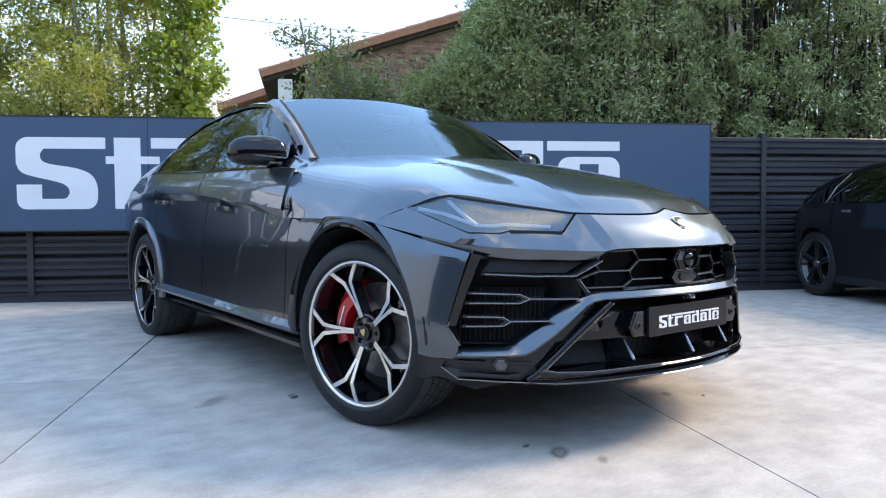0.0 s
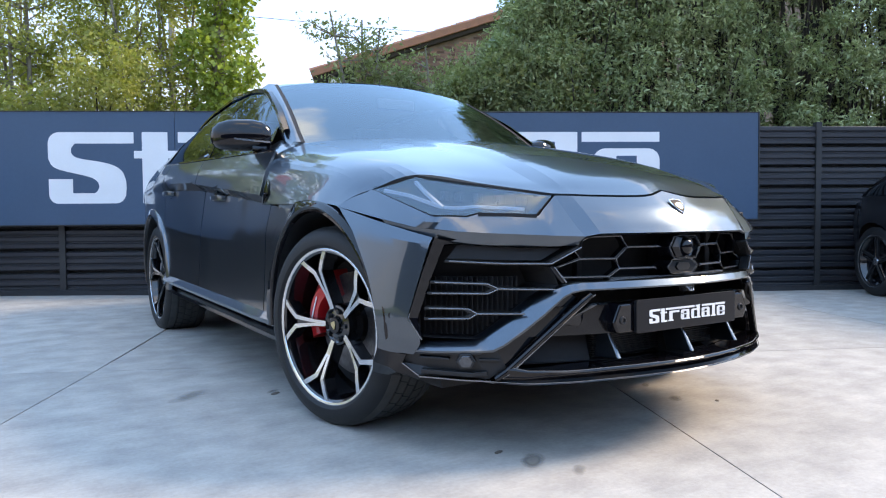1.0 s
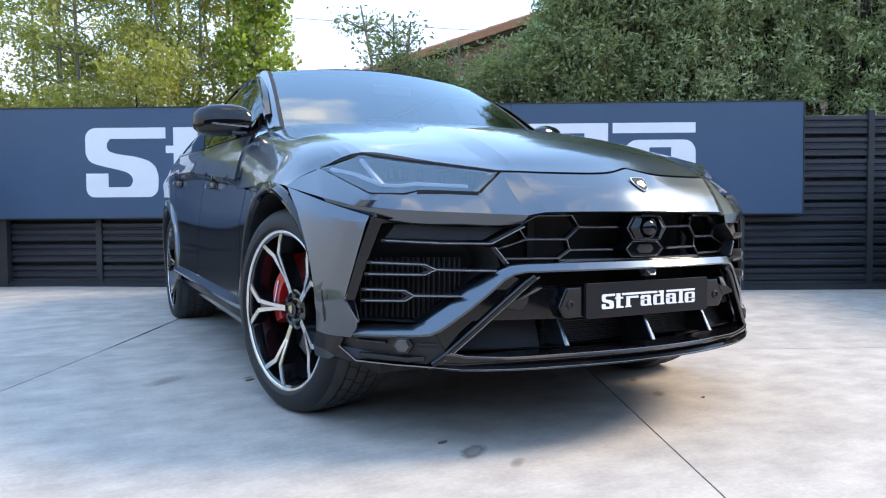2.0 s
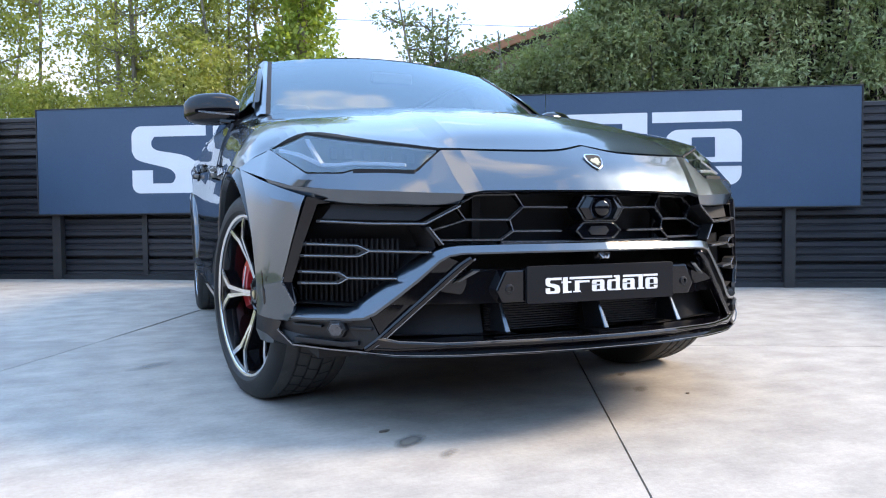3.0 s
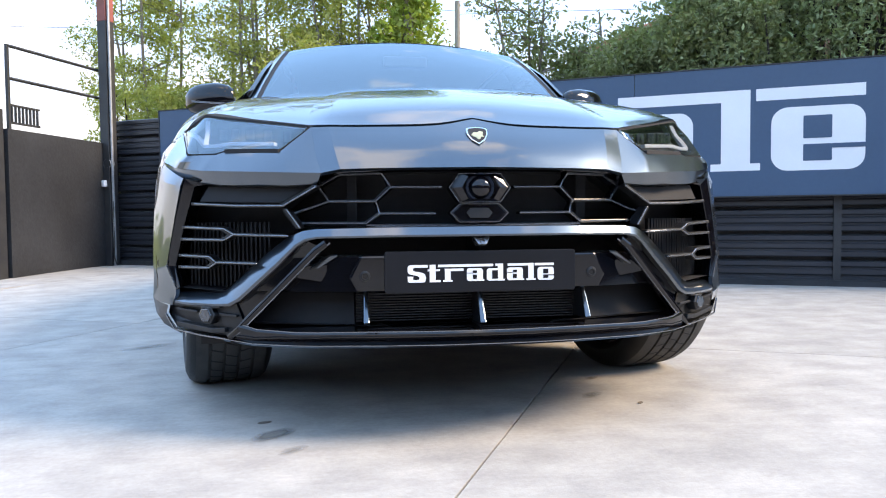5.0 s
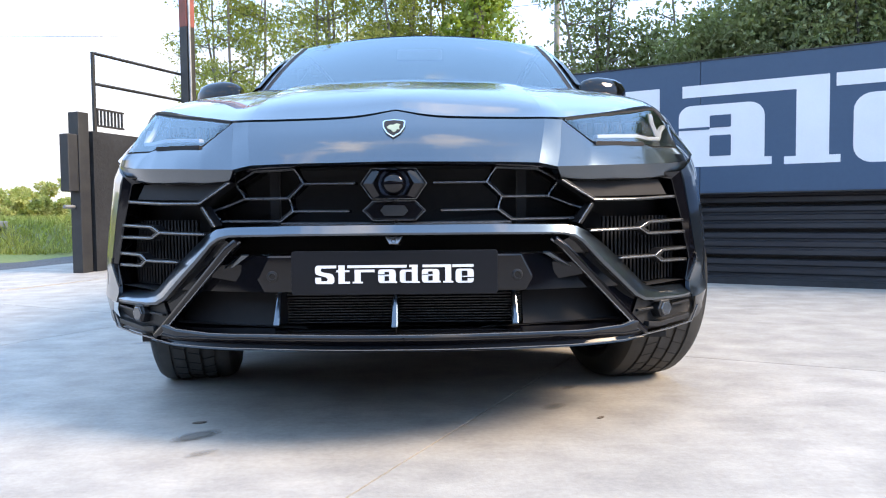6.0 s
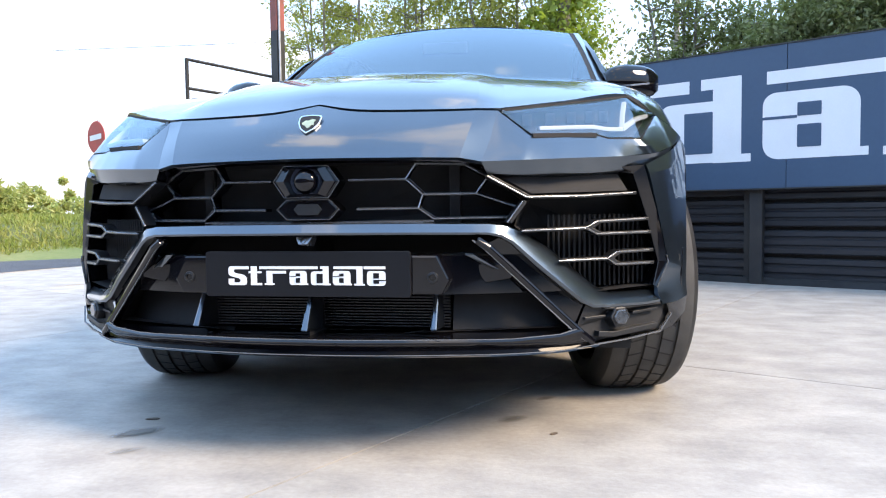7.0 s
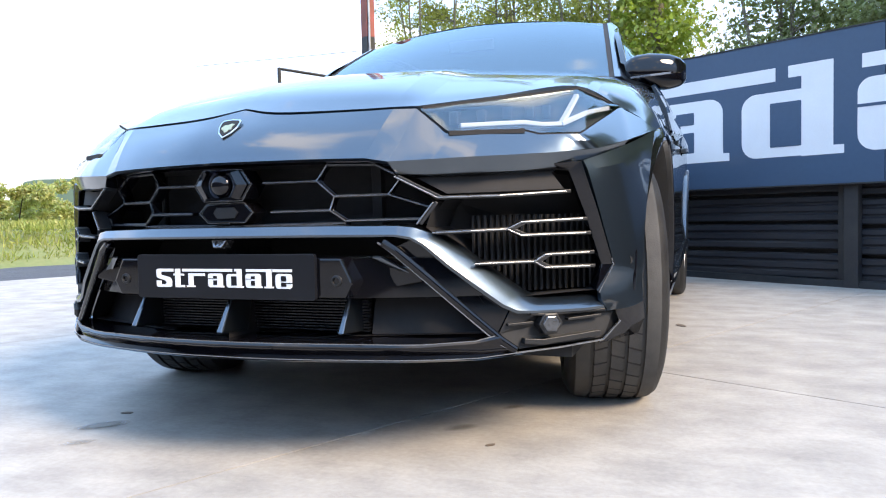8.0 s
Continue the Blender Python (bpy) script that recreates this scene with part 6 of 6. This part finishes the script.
# -- wheels: axis along x, outer face towards +x --
def ring_geo(r0, r1, x0, x1, sides=60):
    return Geo().lathe([(x0, r0), (x1, r0), (x1, r1), (x0, r1), (x0, r0)], sides)


def tyre_geo():
    """The two side walls."""
    w = 0.140
    g = Geo()
    for s in (-1, 1):
        g.lathe([(s * (w - 0.015), 0.292), (s * (w + 0.004), 0.312), (s * (w + 0.0085), 0.318), (s * (w + 0.0085), 0.322), (s * (w + 0.006), 0.345), (s * (w - 0.006), 0.372), (s * (w - 0.022), 0.384)][::s], 72)
    return g


def tread_geo():
    w = 0.140
    prof = [(-w + 0.022, 0.384), (-w + 0.03, 0.387)]
    for gx in (-0.072, -0.024, 0.024, 0.072):
        prof += [(gx - 0.006, 0.391), (gx - 0.005, 0.383), (gx + 0.005, 0.383), (gx + 0.006, 0.391)]
    return Geo().lathe(prof + [(w - 0.03, 0.387), (w - 0.022, 0.384)], 72)


def spoke_geo(material_pass):
    """One spoke: two bars side by side from the hub that part and bend outwards to the rim. Black body or bright face."""
    g = Geo()
    bright = material_pass == "bright"
    lift, depth, slim = (0.0015, 0.004, 0.0012) if bright else (0.0, 0.055, 0.0)
    face = lambda r: 0.088 + lift + 0.042 * smooth01(0.05, 0.28, r)
    path = [(0.066, 0.0056), (0.125, 0.0064), (0.180, 0.0130), (0.222, 0.0195), (0.255, 0.0510), (0.291, 0.0850)]
    wide = [0.0066, 0.0074, 0.0088, 0.0100, 0.0104, 0.0110]
    for s in (1, -1):
        rows = []
        for i, (r, l) in enumerate(path):
            p = Vector((s * l, r))
            legs = [(Vector((s * path[j + 1][1], path[j + 1][0])) - Vector((s * path[j][1], path[j][0]))).normalized() for j in (i - 1, i) if 0 <= j < len(path) - 1]
            t = sum(legs, Vector((0, 0))).normalized()
            nn = Vector((-t.y, t.x)) * ((wide[i] - slim) / max(0.6, t.dot(legs[0])))
            a1, b1 = p + nn, p - nn
            xf, c = face(p.length), 0.0 if bright else 0.004
            rows.append([(xf - depth, *a1), (xf - c, *a1), (xf, *(p + nn * 0.8)), (xf, *(p - nn * 0.8)), (xf - c, *b1), (xf - depth, *b1)] if not bright
                        else [(xf - depth, *a1), (xf, *a1), (xf, *b1), (xf - depth, *b1)])
        g.grid(rows, closed=True)
        n = len(rows[0])
        g.add(rows[0], [tuple(range(n))]).add(rows[-1], [tuple(range(n))[::-1]])
    if not bright:
        # dark web that ties the two bars together near the hub
        g.grid([[(face(r) - 0.006, -w, r), (face(r) - 0.006, w, r), (face(r) - 0.05, w, r), (face(r) - 0.05, -w, r)] for r, w in ((0.06, 0.006), (0.13, 0.007), (0.22, 0.016))], closed=True)
    return g


def build_wheel():
    w = thing("wheel", "", "")
    t = part("tyre", tyre_geo(), M_RUBBER, w, "black tyre with dark side walls", 35, ref=(0, 0, 0))
    part("tread", tread_geo(), M_TREAD, t, "grey tread with four grooves, paler than the side walls", 35, ref=(0, 0, 0))
    sip = Geo().box(-0.020, -0.0022, -0.004, 0.020, 0.0022, 0.0055)
    SIPE = sip.mesh("tread_cut", M_DARK)
    for gx in (-0.099, -0.048, 0.0, 0.048, 0.099):
        for k in range(44):
            a = 2 * math.pi * (k + (0.5 if gx in (-0.048, 0.048) else 0)) / 44
            ob = new("tread_cut", SIPE)
            ob.parent = t
            ob.matrix_local = pose(0, 0, 0, math.degrees(a), 0, 0) @ pose(gx, 0, 0.3866 if abs(gx) < 0.09 else 0.3795, 0, (0 if abs(gx) < 0.09 else (5 if gx > 0 else -5)), 18 if gx < 0 else -18)
    rim = part("rim", Geo().lathe([(-0.135, 0.293), (-0.12, 0.285), (0.06, 0.272), (0.10, 0.280), (0.126, 0.286), (0.130, 0.293), (0.139, 0.306), (0.131, 0.312)], 72), M_RIMBLK, w, "", 40, ref=(0, 0, 0))
    rim.data.flip_normals()
    part("rim_edge", Geo().lathe([(0.1335, 0.293), (0.1365, 0.295), (0.1385, 0.303), (0.1365, 0.307)], 72), M_RIMSIL, w, "bright machined rim edge", 40, ref=(-9, 0, 0))
    part("brake_disc", ring_geo(0.09, 0.205, -0.03, 0.0), M_DISC, w, "", 40)
    part("back_plate", Geo().lathe([(-0.05, 0.0), (-0.05, 0.27)], 40), M_DARK, w, "", 0, ref=(-9, 0, 0))
    part("hub", Geo().lathe([(0.02, 0.085), (0.072, 0.083), (0.084, 0.078), (0.086, 0.070), (0.078, 0.060), (0.082, 0.038), (0.090, 0.034), (0.092, 0.0)], 40), M_RIMBLK, w, "", 40, ref=(-9, 0, 0))
    sb, ss = spoke_geo("black"), spoke_geo("bright")
    for k in range(5):
        for gg, mt, nm in ((sb, M_RIMBLK, "spoke"), (ss, M_RIMSIL, "spoke_face")):
            sp = part(nm, gg, mt, w, "", 0)
            sp.matrix_local = pose(0, 0, 0, 72 * k, 0, 0)
        nut = part("wheel_bolt", Geo().lathe([(0.076, 0.0), (0.094, 0.0), (0.094, 0.009), (0.076, 0.0115)], 6), M_SATIN, w)
        a = radians(72 * k + 36)
        nut.location = (0, 0.056 * math.sin(a), 0.056 * math.cos(a))
    cap = part("hub_cap", Geo().lathe([(0.088, 0.034), (0.098, 0.031), (0.100, 0.0)], 24), M_GLOSS, w, "", 40, ref=(-9, 0, 0))
    part("emblem", Geo().prism([(-0.012, 0.015), (0.012, 0.015), (0.013, 0.003), (0.0, -0.018), (-0.013, 0.003)], 0.0995, 0.1025, "x"), M_GOLD, cap, "plain gold shield")
    return w


W1 = build_wheel()
STEER = 13.0
spots = [(0.808, 0.0, STEER, 14), (-0.824, 0.008, STEER, 18), (0.838, WB, 0, 25), (-0.838, WB, 0, 8)]
for i, (x, y, st, spin) in enumerate(spots):
    m = pose(x, y, AXLE_Z, 0, 0, st + (0 if x > 0 else 180)) @ pose(0, 0, 0, spin, 0, 0)
    w = W1 if i == 0 else copy_thing(W1, m)
    w.matrix_world = m
    w.parent = car
    # the caliper does not turn with the wheel
    cg = Geo()
    rows = []
    for a in np.linspace(-42, 42, 13):
        c, s = math.cos(radians(a)), math.sin(radians(a))
        bul = 0.020 * math.cos(radians(a * 1.6))
        rows.append([(0.035, 0.125 * c, 0.125 * s), (0.058 + bul, 0.140 * c, 0.140 * s), (0.062 + bul, 0.185 * c, 0.185 * s), (0.040, 0.232 * c, 0.232 * s), (-0.06, 0.236 * c, 0.236 * s), (-0.06, 0.125 * c, 0.125 * s)])
    cg.grid(rows, closed=True).add(rows[0], [tuple(range(6))]).add(rows[-1], [tuple(range(6))[::-1]])
    cal = part("brake_caliper", cg, M_CALIPER if y < 1 else M_SATIN, car, "red brake caliper" if y < 1 else "dark brake caliper", 40)
    cal.matrix_local = pose(x, y, AXLE_Z, 0, 0, st + (0 if x > 0 else 180)) @ pose(0, 0, 0, 158 if x < 0 else 22, 0, 0)
    part("caliper_mark", Geo().box(0.0815, 0.158, -0.045, 0.084, 0.164, 0.045), M_WHITE, cal)
    part("axle_stub", Geo().lathe([(-0.35, 0.0), (-0.35, 0.05), (0.02, 0.06)], 16), M_DARK, car).matrix_local = pose(x, y, AXLE_Z, 0, 0, 0 if x > 0 else 180)
for x in (0.60, -0.60):
    for y in (0.0, WB):
        part("arch_pocket", Geo().box(x - 0.012, y - 0.5, 0.30, x + 0.012, y + 0.5, 0.90), M_DARK, car)

# ---- the second car, a dark hatchback: x forward, y to its left ----
car2 = thing("car", "dark grey hatchback parked by the fence", "car", m=pose(6.06, 0.63, 0, 0, 0, -122))
BASE2 = (1.3, 0, 0.6)


def car2_x(x, z):
    """Half width of the hatchback."""
    t = 0.80 + 0.035 * smooth01(0.3, 0.7, z) - 0.05 * smooth01(0.75, 0.95, z) * 0.6
    return t - 0.17 * smooth01(0.0, -0.62, x) ** 1.5 - 0.12 * smooth01(2.9, 3.6, x)


def car2_side(x0, x1, low, high, n, m=10):
    return [[(x, -car2_x(x, z), z) for z in np.linspace(low(x), high(x), m)] for x in np.linspace(x0, x1, n)]


belt2 = lambda x: interp(x, (-0.6, -0.2, 0.3, 2.2, 3.4), (0.93, 0.99, 0.985, 0.95, 0.80))
low2 = lambda x: max(0.22, *(0.345 + math.sqrt(max(0, 0.385 ** 2 - (x - c) ** 2)) if abs(x - c) < 0.385 else 0.22 for c in (0.0, 2.6)))
for nm, x0, x1 in (("rear_quarter", -0.58, 0.30), ("rear_door", 0.308, 1.12), ("front_door", 1.128, 2.15), ("front_fender", 2.158, 3.4)):
    g = Geo().grid(car2_side(x0, x1, low2, belt2, 30 if "door" not in nm else 10))
    for q in (1, -1):
        part(nm, g if q == 1 else Geo().add([(x, -y, z) for x, y, z in g.v], [f[::-1] for f in g.f]), M_CAR2, car2, "", 40, thick=0.01, ref=BASE2)
ROOF2 = ((-0.52, -0.25, 0.1, 0.5, 1.0, 1.6, 2.2, 2.55), (1.0, 1.20, 1.33, 1.41, 1.44, 1.41, 1.15, 0.95))
rf = []
for x in np.linspace(-0.52, 2.55, 22):
    z, b = interp(x, *ROOF2), belt2(x)
    w0, w1 = car2_x(x, b) - 0.02, 0.80 - 0.28 * smooth01(b, 1.42, z) - 0.17 * smooth01(0.0, -0.6, x)
    rf.append([(x, -w1 * math.cos(a), z - 0.05 * (1 - math.sin(a)) * smooth01(1.0, 1.4, z)) for a in np.linspace(0, math.pi, 13)])
part("roof", Geo().grid(rf[3:15]), M_CAR2, car2, "", 50, ref=BASE2)
part("rear_screen", Geo().grid(rf[:4]), M_GLASS_D, car2, "", 50, ref=BASE2)
part("windscreen", Geo().grid(rf[14:]), M_GLASS_D, car2, "", 50, ref=BASE2)
for q in (1, -1):
    for nm, x0, x1 in (("quarter_window", -0.22, 0.16), ("rear_window", 0.19, 1.08), ("front_window", 1.13, 2.0)):
        rows = []
        for x in np.linspace(x0, x1, 8):
            b, z = belt2(x) + 0.01, interp(x, *ROOF2) - 0.075
            w1 = 0.80 - 0.28 * smooth01(belt2(x), 1.42, z + 0.075) - 0.17 * smooth01(0.0, -0.6, x)
            z = max(z, b + 0.004)
            rows.append([(x, -q * (car2_x(x, b) - 0.012), b), (x, -q * ((car2_x(x, b) + w1) / 2 + 0.006), (b + z) / 2), (x, -q * (w1 + 0.004), z)])
        part(nm, Geo().grid(rows), M_GLASS_D, car2, "black tinted window", 50, ref=BASE2)
    rl = []
    for x in np.linspace(-0.45, 2.1, 24):
        z = interp(x, *ROOF2)
        w1 = 0.80 - 0.28 * smooth01(belt2(x), 1.42, z) - 0.17 * smooth01(0.0, -0.6, x)
        rl.append([(x, -q * w1, z - 0.03), (x, -q * (w1 + 0.02), z - 0.055), (x, -q * (w1 + 0.016), max(belt2(x), z - 0.085))])
    part("roof_rail", Geo().grid(rl), M_CAR2, car2, "", 40, ref=BASE2)
    part("window_post", Geo().sweep([(0.16, -q * 0.79, 0.99), (0.20, -q * 0.70, 1.15), (0.30, -q * 0.60, 1.29)], [(-0.008, -0.006), (0.008, -0.006), (0.008, 0.006), (-0.008, 0.006)]), M_EDGE, car2)
    for x in (0.50, 1.38):
        part("door_handle", Geo().sweep([(x - 0.09, -q * 0.792, 0.90), (x, -q * 0.825, 0.902), (x + 0.09, -q * 0.80, 0.897)], [(-0.008, -0.012), (0.008, -0.012), (0.008, 0.012), (-0.008, 0.012)]), M_EDGE, car2, "chrome door handle")
    part("sill", Geo().box(0.36, -q * 0.79 - 0.02, 0.17, 2.24, -q * 0.79 + 0.02, 0.24), M_SATIN, car2)
tl = []
for a in np.linspace(-1, 1, 9):
    w = 0.63 * a
    bow = -0.58 - 0.12 * (1 - a * a)
    tl.append([(bow + 0.14, w * 0.97, 1.0), (bow, w, 0.93), (bow - 0.02, w * 1.02, 0.72), (bow - 0.01, w * 1.02, 0.45), (bow + 0.05, w * 0.98, 0.24)])
part("tailgate", Geo().grid(tl), M_CAR2, car2, "", 40, ref=BASE2)
fr = []
for a in np.linspace(-1, 1, 9):
    fr.append([(2.45, 0.70 * a, 0.96), (3.3, 0.70 * a, 0.80), (3.5 - 0.12 * a * a, 0.68 * a, 0.62), (3.5 - 0.12 * a * a, 0.68 * a, 0.25)])
part("hood", Geo().grid(fr), M_CAR2, car2, "", 40, ref=BASE2)
part("underbody", Geo().box(-0.45, -0.62, 0.2, 3.3, 0.62, 0.30), M_DARK, car2)
part("cabin_floor", Geo().box(-0.3, -0.6, 0.3, 2.4, 0.6, 0.75), M_DARK, car2)


def wheel2():
    w = thing("wheel", "", "")
    part("tyre", Geo().lathe([(-0.10, 0.24), (-0.112, 0.28), (-0.105, 0.325), (-0.085, 0.345), (0.085, 0.345), (0.105, 0.325), (0.112, 0.28), (0.10, 0.24)], 40), M_RUBBER, w, "", 40, ref=(0, 0, 0))
    part("rim", Geo().lathe([(0.02, 0.02), (0.03, 0.22), (0.09, 0.245), (0.105, 0.262), (0.10, 0.268)], 40), M_RIMBLK, w, "", 40, ref=(-9, 0, 0))
    part("rim_edge", Geo().lathe([(0.104, 0.254), (0.108, 0.262), (0.104, 0.266)], 40), M_EDGE, w, "", 40, ref=(-9, 0, 0))
    for k in range(10):
        s = part("spoke", Geo().box(0.06, -0.012 + (0.018 if k % 2 else -0.018), 0.03, 0.085, 0.012 + (0.018 if k % 2 else -0.018), 0.25), M_SATIN if k % 2 else M_RIMBLK, w, "", 0, 0.004)
        s.matrix_local = pose(0, 0, 0, 72 * (k // 2), 0, 0)
    part("hub_cap", Geo().lathe([(0.06, 0.05), (0.095, 0.035), (0.097, 0.0)], 20), M_EDGE, w, "", 40, ref=(-9, 0, 0))
    return w


wa = wheel2()
for i, (x, y) in enumerate(((0.0, -0.70), (2.6, -0.70), (0.0, 0.70), (2.6, 0.70))):
    m = pose(x, y, 0.345, 0, 0, -90 if y < 0 else 90)
    w = wa if i == 0 else copy_thing(wa, m)
    w.parent, w.matrix_local = car2, m
